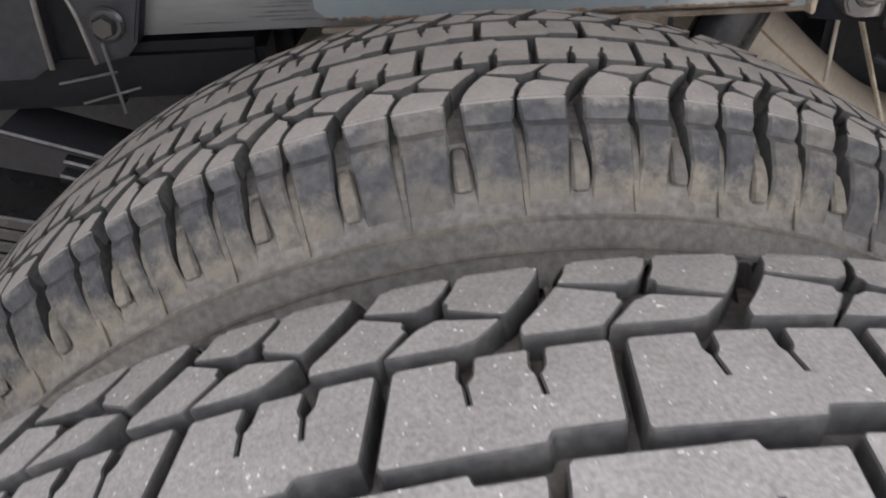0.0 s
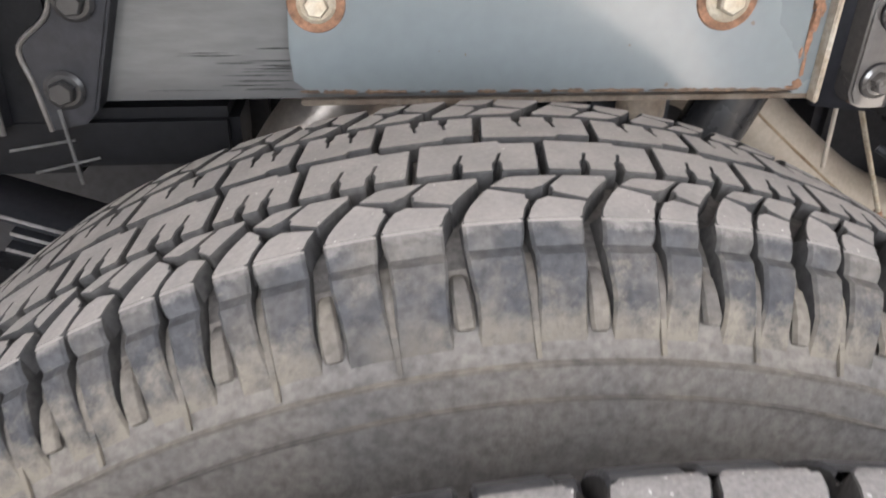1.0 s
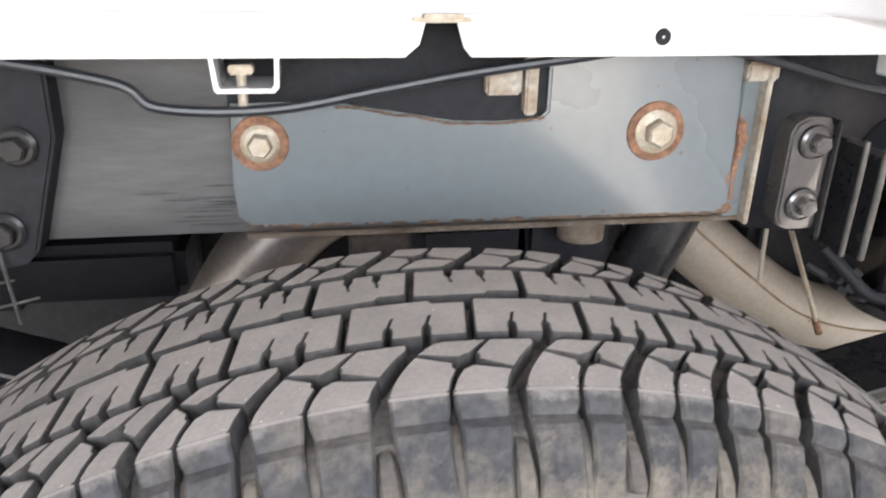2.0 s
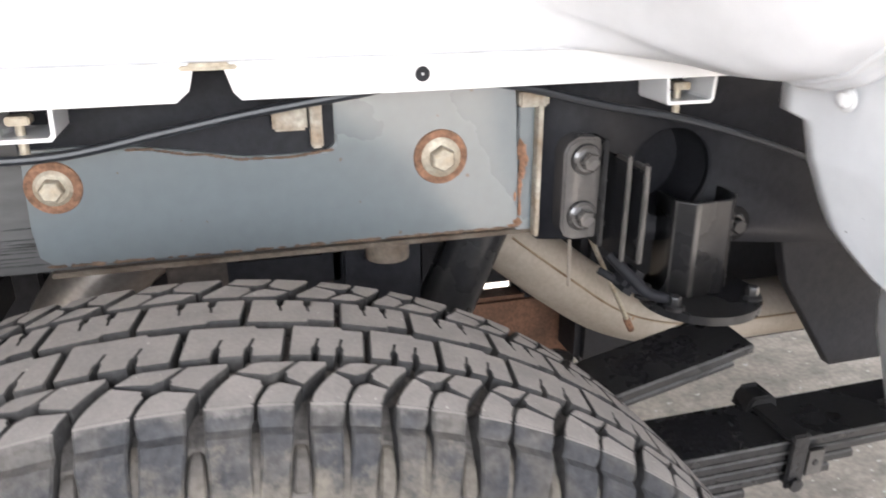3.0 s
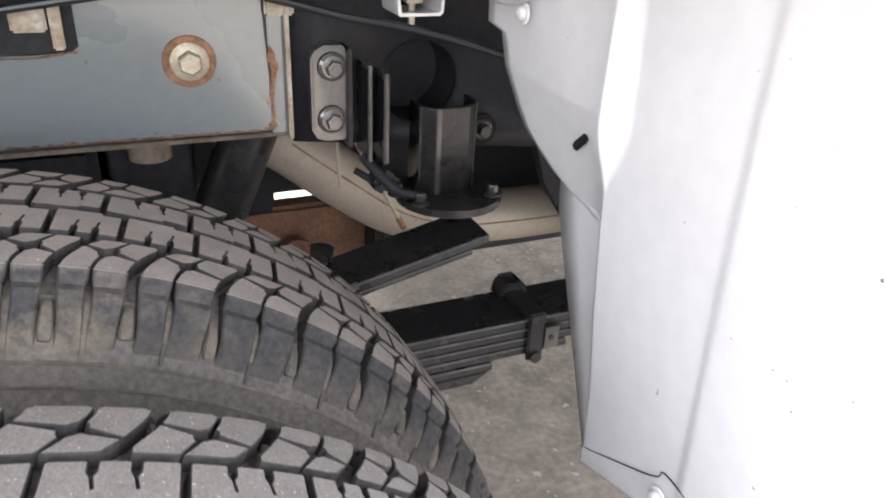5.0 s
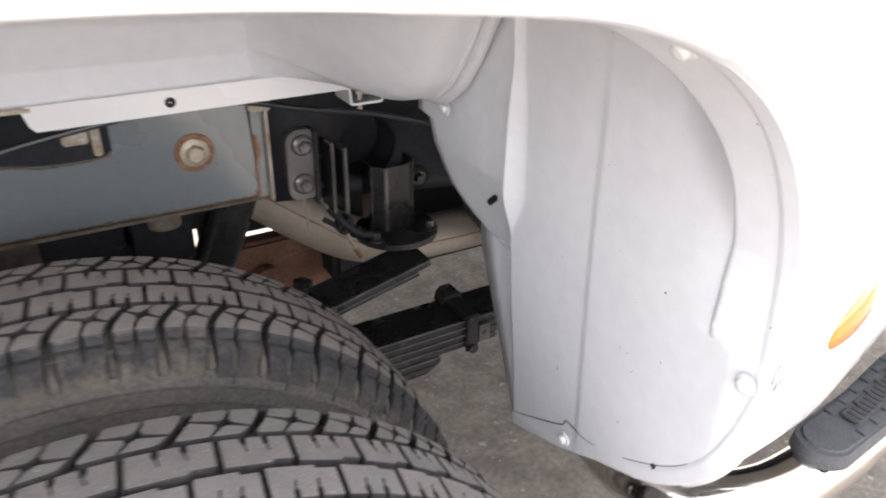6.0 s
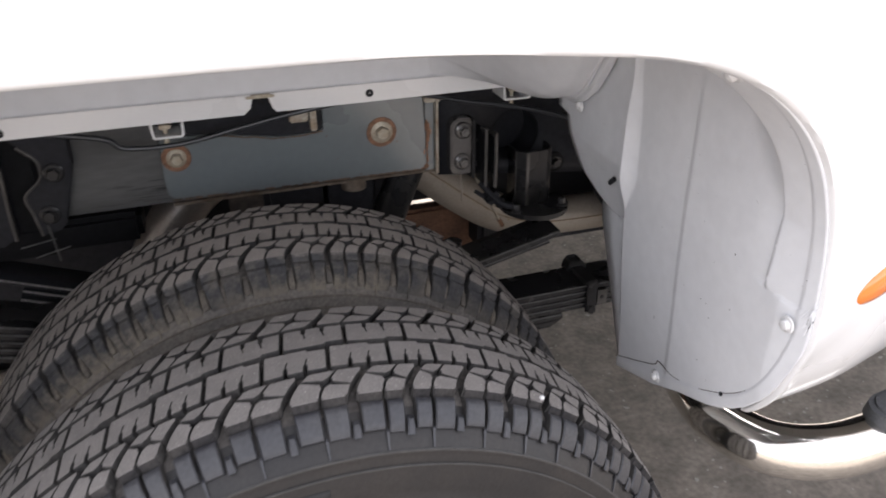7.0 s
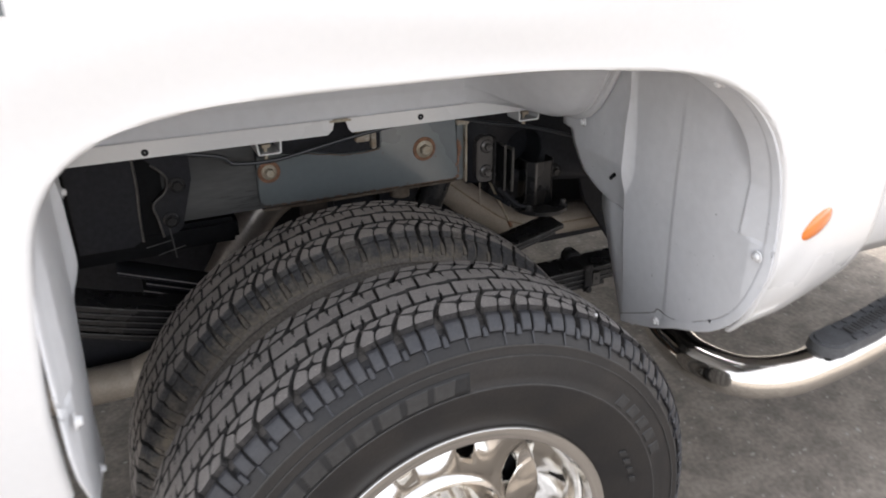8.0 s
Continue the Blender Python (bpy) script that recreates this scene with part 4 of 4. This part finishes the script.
tube(bm, [(0.410, RAIL_Y + 0.001, 0.753), (0.410, RAIL_Y + 0.07, 0.753)], 0.0415, 40, 1, caps=False)
tube(bm, [(0.410, RAIL_Y + 0.06, 0.753), (0.410, RAIL_Y + 0.07, 0.753)], 0.0415, 40, 1)
part("rail_opening", bm, DARK, truck)
bm = bmesh.new()
prism(bm, [(0.575, 0.72), (0.575, 0.66), (0.592, 0.606), (0.672, 0.493), (0.80, 0.493), (0.80, 0.72)], 0.522, 0.535, 0.001)
part("cab_mount", bm, DARK, truck)

HY = RAIL_Y - 0.018
bm = bmesh.new()
prism(bm, [(0.2975, 0.718), (0.302, 0.710), (0.310, 0.707), (0.330, 0.707), (0.332, 0.711), (0.332, 0.790), (0.328, 0.795), (0.310, 0.796), (0.301, 0.791), (0.2975, 0.784)],
      HY, HY + 0.020, 0.002)
hanger = part("spring_hanger", bm, HANGER, truck, "dark grey spring hanger plate with two bolts")
bolt(0.3155, HY - 0.001, 0.7285, 0.0080, 0.0135, HANGER, BLACK)
bolt(0.3165, HY - 0.001, 0.7775, 0.0080, 0.0135, HANGER, BLACK)
for x0, x1, z0, z1, y0, edge in ((0.3300, 0.3345, 0.700, 0.794, HY - 0.006, 0), (0.3455, 0.3490, 0.690, 0.778, HY - 0.018, 1), (0.3595, 0.3640, 0.688, 0.771, HY - 0.022, 1)):
    bm = bmesh.new()
    box(bm, (x0, y0, z0), (x1, RAIL_Y + 0.004, z1), 0.0012)
    rib = part("rib", bm, BLACK, hanger)
    if edge:
        # pale tube for the streak of sky on the rib's front
        bm = bmesh.new()
        tube(bm, [((x0 + x1) / 2, y0, z0), ((x0 + x1) / 2, y0, z1 - 0.004), ((x0 + x1) / 2, y0 + 0.004, z1), ((x0 + x1) / 2, y0 + 0.020, z1)], (x1 - x0) / 2 + 0.0004, 10, 4)
        part("edge_glint", bm, GLINT_GREY, rib)
# folded bump-stop cup on a round foot
plan = [(0.4010, 0.004), (0.4010, -0.026), (0.4025, -0.0275), (0.4120, -0.0385), (0.4140, -0.0395), (0.4185, -0.0395), (0.4205, -0.0385), (0.4490, -0.0375), (0.4600, -0.028), (0.4615, -0.0265), (0.4625, 0.004)]
bm = bmesh.new()
# the grey faces hold the bright streaks of the folds
rows = [[bm.verts.new((x, RAIL_Y + y, z + (0.010 * (x - 0.43) if z > 0.7 else 0))) for x, y in plan] for z in (0.648, 0.700, 0.7350, 0.7370)]
for a, b in zip(rows, rows[1:]):
    for k in range(len(plan) - 1):
        bm.faces.new((a[k], a[k + 1], b[k + 1], b[k])).material_index = 1 if k in (1, 4, 8) else 0
thickened(part("bump_stop_cup", bm, [BLACK, GLINT_GREY], truck, "folded black bump-stop cup with glints painted on its edges"), 0.003, -1)
bm = bmesh.new()
tube(bm, [(0.434, RAIL_Y - 0.028, 0.6395), (0.434, RAIL_Y - 0.028, 0.6475)], 0.055, 40, 1)
part("cup_foot", bm, BLACK, truck)
for x, y, z in ((0.392, RAIL_Y - 0.055, 0.648), (0.377, RAIL_Y - 0.03, 0.650), (0.470, RAIL_Y - 0.055, 0.648)):
    b = bolt(x, y, z, 0.006, mat=BLACK)
    b.rotation_euler = (radians(-90), 0, 0)
bm = bmesh.new()
box(bm, (0.352, RAIL_Y - 0.040, 0.655), (0.372, RAIL_Y - 0.012, 0.678), 0.005, pose(0, 0, 0, 0, 35, 0))
tube(bm, [(0.345, RAIL_Y - 0.02, 0.690), (0.356, RAIL_Y - 0.035, 0.676), (0.372, RAIL_Y - 0.045, 0.660), (0.392, RAIL_Y - 0.050, 0.655)], 0.005, 12, 5)
tube(bm, [(0.340, RAIL_Y - 0.01, 0.672), (0.362, RAIL_Y - 0.028, 0.660), (0.385, RAIL_Y - 0.03, 0.652)], 0.0035, 10, 5)
part("brake_block", bm, DARK, truck, "small black brake line union")
bolt(0.480, RAIL_Y - 0.002, 0.700, 0.0075, 0.017, BLACK, SHADED)

# cross tubes under the bed, open at the end
for x0, x1, zl in ((-0.116, -0.071, 0.8225), (0.367, 0.416, 0.8235)):
    bm = bmesh.new()
    w = 0.0028
    ring = [(x0, 0.868), (x0 + 0.004, zl + 0.002), (x0 + 0.006, zl), (x1 - 0.005, zl), (x1 - 0.002, zl + 0.003), (x1, 0.868)]
    ring += [(x1 - w, 0.868), (x1 - w - 0.002, zl + w + 0.002), (x1 - w - 0.004, zl + w), (x0 + w + 0.005, zl + w), (x0 + w + 0.004, zl + w + 0.002), (x0 + w, 0.868)]
    prism(bm, ring, 0.4375, 0.600, 0.0004)
    cross = part("cross_tube", bm, WHITE, truck, "white open end of a bed cross tube")
    # dark sheet across the open bore stands in for the shade inside
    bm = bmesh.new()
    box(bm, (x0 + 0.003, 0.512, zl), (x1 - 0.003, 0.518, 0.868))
    part("tube_shade", bm, DARK, cross)
    bm = bmesh.new()
    tube(bm, [((x0 + x1) / 2 - 0.003, 0.452, zl - 0.014), ((x0 + x1) / 2 - 0.003, 0.452, zl + 0.016)], 0.0032, 10, 1)
    box(bm, ((x0 + x1) / 2 - 0.010, 0.445, zl + 0.010), ((x0 + x1) / 2 + 0.005, 0.459, zl + 0.016), 0.001)
    part("tube_bolt", bm, STEEL, cross)

# cable along the rail
bm = bmesh.new()
tube(bm, [(-0.55, 0.452, 0.86), (-0.30, 0.450, 0.848), (-0.177, 0.449, 0.829), (-0.147, 0.449, 0.812), (-0.08, 0.449, 0.810), (-0.008, 0.449, 0.822), (0.049, 0.449, 0.832),
          (0.115, 0.449, 0.841), (0.19, 0.449, 0.850), (0.251, 0.449, 0.842), (0.323, 0.449, 0.824), (0.397, 0.449, 0.809), (0.481, 0.449, 0.784), (0.60, 0.46, 0.74)], 0.0034, 10, 8)
part("cable", bm, CABLE, truck, "black cable slung along the rail")
for a, b, r, mat in (((0.352, 0.52, 0.690), (0.412, 0.53, 0.578), 0.0024, STEEL), ((0.338, 0.53, 0.690), (0.341, 0.53, 0.630), 0.0020, EXHAUST),
                     ((0.408, 0.53, 0.585), (0.416, 0.531, 0.570), 0.0036, RUST),
                     ((-0.262, 0.462, 0.716), (-0.258, 0.462, 0.662), 0.0013, SOOT_BLACK), ((-0.286, 0.460, 0.672), (-0.242, 0.460, 0.682), 0.0010, SOOT_BLACK),
                     ((-0.302, 0.466, 0.686), (-0.258, 0.466, 0.693), 0.0010, SOOT_BLACK)):
    bm = bmesh.new()
    tube(bm, [a, b], r, 8, 1)
    part("thin_rod", bm, mat, truck)


# ---- springs ----
SY0, SY1 = 0.388, 0.458


def leaf(path, y0, y1, thick, name, parent, label="", face=None, edge=None):
    bm = bmesh.new()
    rows = []
    for x, z in path:
        rows.append([bm.verts.new((x, y, z + dz)) for y, dz in ((y0, -0.0015), (y0, -thick + 0.0015), (y0 + 0.002, -thick), (y1 - 0.002, -thick), (y1, -thick + 0.0015), (y1, -0.0015),
                                                            (y1 - 0.002, 0), (y0 + 0.002, 0))])
    for a, b in zip(rows, rows[1:]):
        for k in range(8):
            # the front top bevel takes the colour that holds its glint
            bm.faces.new((a[k], a[(k + 1) % 8], b[(k + 1) % 8], b[k])).material_index = 1 if k == 7 else 0
    bm.faces.new(rows[0])
    bm.faces.new(rows[-1][::-1])
    return part(name, bm, [face or BLACK, edge or LEAF_GLINT], parent, label)


def arc(x):
    return 0.511 + 0.21 * (x - 0.38) ** 2 if x < 0.38 else 0.511 + 0.02 * (x - 0.38) ** 2


def run(x0, x1, lower, f=arc, n=40):
    return [(x0 + (x1 - x0) * k / n, f(x0 + (x1 - x0) * k / n) - lower) for k in range(n + 1)]


spring = leaf(run(-0.75, 0.75, 0.0), SY0, SY1, 0.010, "leaf_spring", truck, "black leaf spring pack under the rail")
for lo, x0, x1 in ((0.0115, -0.70, 0.70), (0.023, -0.66, 0.585), (0.0345, -0.50, 0.56), (0.047, -0.42, 0.468)):
    leaf(run(x0, x1, lo), SY0, SY1, 0.0095, "leaf", spring)
bm = bmesh.new()
prism(bm, [(0.465, arc(0.465) - 0.056), (0.36, arc(0.36) - 0.056), (0.36, arc(0.36) - 0.068), (0.445, arc(0.445) - 0.068)], SY0 - 0.001, SY1 + 0.001, 0.001)
part("spring_pad", bm, BLACK, spring)
bm = bmesh.new()
box(bm, (0.506, SY0 - 0.007, 0.462), (0.526, SY0 - 0.002, 0.522), 0.002)
box(bm, (0.506, SY1 + 0.002, 0.466), (0.526, SY1 + 0.007, 0.530), 0.002)
box(bm, (0.504, SY0 - 0.004, 0.513), (0.529, SY1 + 0.006, 0.519), 0.002)
prism(bm, [(0.499, 0.510), (0.502, 0.522), (0.507, 0.527), (0.527, 0.527), (0.532, 0.522), (0.536, 0.510)], SY1 - 0.018, SY1 + 0.006, 0.002)
part("spring_clip", bm, BLACK, spring)
bm = bmesh.new()
tube(bm, [(0.516, SY0 - 0.011, 0.468), (0.516, SY1 + 0.010, 0.468)], 0.007, 14, 1)
part("clip_bolt", bm, BLACK, spring)
bm = bmesh.new()
box(bm, (0.524, SY0 - 0.008, 0.474), (0.545, SY0 - 0.004, 0.505), 0.002)
part("clip_tab", bm, GLINT_GREY, spring)
bm = bmesh.new()
tube(bm, [(0.534, SY0 - 0.0088, 0.490), (0.534, SY0 - 0.006, 0.490)], 0.0035, 12, 1)
part("tab_hole", bm, BLACK, spring)
upper = lambda x: 0.5885 + 0.235 * max(x - 0.32, -0.12)
rising = lambda x: 0.646 - 0.385 * (x + 0.323)
over = leaf(run(0.20, 0.454, 0.0, upper, 16), 0.392, 0.458, 0.009, "overload_leaf", truck, "black overload leaf with a square tip")
leaf(run(0.20, 0.437, 0.0105, upper, 16), 0.393, 0.457, 0.006, "leaf", over)
bm = bmesh.new()
tube(bm, [(0.298, 0.452, 0.588), (0.300, 0.452, 0.601)], 0.012, 18, 1)
box(bm, (0.286, 0.386, 0.576), (0.312, 0.466, 0.590), 0.003)
tube(bm, [(0.303, 0.392, 0.578), (0.305, 0.392, 0.597)], 0.010, 18, 1)
part("spring_clamp", bm, BLACK, over)
bm = bmesh.new()
tube(bm, [(0.303, 0.383, 0.590), (0.316, 0.383, 0.593)], 0.0035, 10, 1)
part("clamp_pin", bm, GLINT_GREY, over)
back = leaf(run(-0.352, -0.18, 0.0, rising, 12), 0.454, 0.515, 0.006, "overload_leaf", truck, "black overload leaf with a painted sky glint on its edge, rear end", DARK, SKY_GLINT)
for start, lower in ((-0.312, 0.0125), (-0.318, 0.0270)):
    leaf(run(start, -0.18, lower, rising, 12), 0.454, 0.515, 0.006, "leaf", back, "", DARK, SKY_GLINT)

# axle, differential, shock absorber
bm = bmesh.new()
tube(bm, [(0, 0.36, AXLE_Z), (0, 0.8, AXLE_Z), (0, 1.5, AXLE_Z)], 0.045, 24, 4)
axle = part("axle", bm, BROWN, truck, "rusty rear axle tube")
bm = bmesh.new()
bmesh.ops.create_uvsphere(bm, u_segments=32, v_segments=16, radius=1)
bmesh.ops.scale(bm, vec=(0.12, 0.12, 0.12), verts=bm.verts)
bmesh.ops.translate(bm, vec=(0.03, 0.93, AXLE_Z + 0.01), verts=bm.verts)
part("differential", bm, BROWN, axle)
bm = bmesh.new()
box(bm, (0.20, 0.76, 0.40), (0.46, 0.80, 0.510), 0.006)
box(bm, (0.12, 0.74, 0.46), (0.208, 0.84, 0.535), 0.012)
tube(bm, [(0.335, 0.755, 0.45), (0.335, 0.735, 0.45)], 0.02, 16, 1)
part("cross_member", bm, BROWN, truck, "rusty bracket over the axle")
bm = bmesh.new()
tube(bm, [(0.263, 0.548, 0.72), (0.203, 0.548, 0.58)], 0.028, 24, 1)
tube(bm, [(0.203, 0.548, 0.58), (0.138, 0.548, 0.43)], 0.022, 24, 1)
part("shock_absorber", bm, BLACK, truck, "glossy black shock absorber")
bm = bmesh.new()
box(bm, (-0.03, 0.53, 0.66), (0.12, 0.54, 0.712), 0.003)
part("axle_stop_plate", bm, SOOT_AND_SHADE, truck)
bm = bmesh.new()
box(bm, (0.11, 0.52, 0.62), (0.19, 0.60, 0.72), 0.01)
box(bm, (0.02, 0.515, 0.655), (0.11, 0.58, 0.705), 0.01)
part("bump_rubber", bm, DARK, truck)
bm = bmesh.new()
tube(bm, [(0.155, 0.505, 0.692), (0.155, 0.505, 0.710)], 0.019, 20, 1)
part("bump_spacer", bm, FLANGE, truck)

# exhaust pipe over the axle
bm = bmesh.new()
tube(bm, [(1.6, 0.635, 0.517), (0.75, 0.635, 0.517), (0.60, 0.635, 0.518), (0.515, 0.635, 0.525), (0.44, 0.635, 0.550), (0.37, 0.635, 0.598), (0.30, 0.632, 0.655), (0.24, 0.628, 0.694), (0.10, 0.62, 0.722), (0.03, 0.62, 0.716)], 0.036, 32, 8)
pipe = part("exhaust_pipe", bm, EXHAUST, truck, "dusty tan exhaust pipe bent over the axle")
bm = bmesh.new()
tube(bm, [(0.06, 0.62, 0.721), (-0.04, 0.618, 0.698), (-0.105, 0.614, 0.645), (-0.165, 0.614, 0.55), (-0.20, 0.620, 0.49)], 0.0385, 32, 8)
part("tail_pipe", bm, TAIL, pipe, "pale grey steel tail pipe")
bm = bmesh.new()
tube(bm, [(-0.185, 0.617, 0.515), (-0.24, 0.63, 0.42), (-0.33, 0.65, 0.350), (-0.50, 0.66, 0.335), (-1.5, 0.66, 0.333)], 0.0375, 32, 8)
part("tail_pipe", bm, EXHAUST, pipe, "dusty tan tail pipe")
bm = bmesh.new()
tube(bm, [(1.2, 0.5995, 0.522), (0.75, 0.5995, 0.522), (0.60, 0.5995, 0.523), (0.515, 0.5995, 0.530), (0.443, 0.5995, 0.555), (0.375, 0.5995, 0.604), (0.305, 0.597, 0.660)], 0.0014, 6, 8)
part("pipe_seam", bm, SEAM, pipe)

# underside of the bed, far rail and plain far side, added out of view to shut out the light
bm = bmesh.new()
box(bm, (-1.6, 0.443, 0.875), (1.6, 1.42, 0.890))
part("bed_floor", bm, DARK, truck)
bm = bmesh.new()
box(bm, (-1.6, 1.36, 0.700), (0.9, 1.38, 0.875), 0.003)
part("far_rail", bm, DARK, truck)
for lo, hi, soft in (((0.44, 0.70, 0.425), (1.20, 0.80, 0.76), 0.01), ((-0.16, 0.76, 0.532), (0.212, 0.82, 0.76), 0.004), ((0.208, 0.762, 0.556), (0.246, 0.82, 0.758), 0.004),
                     ((0.243, 0.76, 0.532), (0.45, 0.82, 0.76), 0.004), ((-0.16, 0.761, 0.40), (0.212, 0.82, 0.54), 0.004), ((0.245, 0.765, 0.40), (0.312, 0.82, 0.54), 0.004),
                     ((0.385, 0.765, 0.42), (0.45, 0.82, 0.54), 0.004)):
    bm = bmesh.new()
    box(bm, lo, hi, soft)
    part("cross_rail", bm, DARK, truck)
# Added dark mass that stops daylight behind the rear springs.
bm = bmesh.new()
box(bm, (-1.62, 0.44, 0.42), (-0.90, 1.47, 0.875), 0.01)
box(bm, (-0.92, 0.72, 0.27), (-0.16, 1.30, 0.876), 0.02)
part("rear_light_block", bm, DARK, truck)
# Made-up box that keeps the gap under the cab dark.
bm = bmesh.new()
box(bm, (0.9, 0.52, 0.46), (2.0, 1.44, 0.875), 0.01)
part("cab_light_block", bm, DARK, truck)
for y in (1.61, 1.86):
    bm = bmesh.new()
    lathe(bm, [(-a, r) for a, r in CASING[::-1]] + CASING[1:], 90)
    lathe(bm, [(0.0, 0.21), (0.0, 0.001)], 32)
    far = part("far_wheel", bm, RUBBER, truck)
    far.location = (0, y, AXLE_Z)
# Plain added bed and cab walls; far sides run low to hold back light.
bm = bmesh.new()
sheet(bm, 12, 30, lambda i, j: (-1.3 + 1.93 * j, 0.06 + 0.26 * eased(i * 2.5), 1.295 + 0.25 * i ** 1.5))
sheet(bm, 2, 2, lambda i, j: (-1.3 + 1.93 * j, 0.32 + 1.22 * i, 1.545))
sheet(bm, 2, 2, lambda i, j: (-1.3 + 1.93 * j, 1.54, 1.545 - 0.67 * i))
sheet(bm, 2, 2, lambda i, j: (-1.3 + 1.93 * j, 1.54 + 0.435 * i, 1.25))
sheet(bm, 2, 2, lambda i, j: (-1.3 + 1.93 * j, 1.975, 1.25 - 0.95 * i))
sheet(bm, 2, 2, lambda i, j: (-1.3, -0.10 + 2.07 * j, 0.70 + 0.55 * i))
part("bed_shell", bm, WHITE, truck)
bm = bmesh.new()
sheet(bm, 8, 2, lambda i, j: (0.66 + 1.6 * j, -0.03 + 0.14 * i * i, 1.27 + 0.55 * i))
sheet(bm, 2, 2, lambda i, j: (0.66 + 1.6 * j, 0.11 + 1.64 * i, 1.82))
sheet(bm, 2, 2, lambda i, j: (0.66 + 1.6 * j, 1.75 + 0.13 * i, 1.82 - 1.70 * i))
sheet(bm, 2, 2, lambda i, j: (0.66, 0.11 + 1.64 * j, 0.9 + 0.92 * i))
sheet(bm, 2, 2, lambda i, j: (2.26, 0.02 + 1.8 * j, 0.5 + 1.32 * i))
part("cab_shell", bm, WHITE, truck)

# ---- chrome step bar ----
bm = bmesh.new()
tube(bm, [(2.4, 0.050, 0.448), (1.4, 0.050, 0.448), (1.08, 0.046, 0.448), (0.90, 0.020, 0.447), (0.78, 0.004, 0.447), (0.67, 0.004, 0.444), (0.60, 0.040, 0.440), (0.574, 0.11, 0.436), (0.585, 0.18, 0.43), (0.605, 0.25, 0.43)], 0.037, 32, 10)
bar = part("step_bar", bm, BAR_CHROME, truck, "polished chrome tubular step bar")
bm = bmesh.new()
outline = [(0.753 + 0.034 * math.cos(a), 0.034 * math.sin(a)) for a in [math.pi / 2 + math.pi * k / 16 for k in range(17)]]
pts = outline + [(x, -0.034) for x in (0.85, 0.95, 1.08, 1.5)] + [(x, 0.034) for x in (1.5, 1.08, 0.95, 0.85)]


def bar_y(x):
    """How far the bar swings in under the cab."""
    return 0.052 * eased((x - 0.74) / 0.36)


low = [bm.verts.new((x, y + bar_y(x), 0.478)) for x, y in pts]
top = [bm.verts.new((x + 0.003, y * 0.92 + bar_y(x), 0.496)) for x, y in pts]
for i in range(len(pts)):
    bm.faces.new((low[i], low[(i + 1) % len(pts)], top[(i + 1) % len(pts)], top[i]))
bm.faces.new(top)
part("step_pad", bm, PAD, bar, "dark rubber step pad")
toe = [(0.757 + 0.027 * math.cos(a), 0.027 * math.sin(a)) for a in [math.pi / 2 + math.pi * k / 14 for k in range(15)]] + [(0.792, -0.027), (0.792, 0.027)]
bm = bmesh.new()
low = [bm.verts.new((x, y + bar_y(x), 0.495)) for x, y in toe]
top = [bm.verts.new((x + (0.774 - x) * 0.04, y * 0.96 + bar_y(x), 0.4985)) for x, y in toe]
for i in range(len(toe)):
    bm.faces.new((low[i], low[(i + 1) % len(toe)], top[(i + 1) % len(toe)], top[i]))
bm.faces.new(top)
part("toe_plate", bm, PAD, bar, "smooth toe of the step pad")
for k in range(14):
    for y0, y1 in ((-0.027, -0.015), (-0.012, 0.012), (0.015, 0.027)):
        bm = bmesh.new()
        off = 0.012 if y0 == -0.012 else 0.0
        mid = bar_y(0.810 + 0.032 * k + off)
        box(bm, (0.796 + 0.032 * k + off, y0 + mid, 0.495), (0.825 + 0.032 * k + off, y1 + mid, 0.4985), 0.001)
        part("tread_tile", bm, PAD, bar)
# plain bars where the pad's moulded writing stands
for k in range(16):
    bm = bmesh.new()
    x = 0.804 + 0.0105 * k
    box(bm, (x, -0.009 + bar_y(x), 0.4980), (x + 0.0065, 0.009 + bar_y(x), 0.4995), 0.0005)
    part("moulded_mark", bm, MARK, bar)
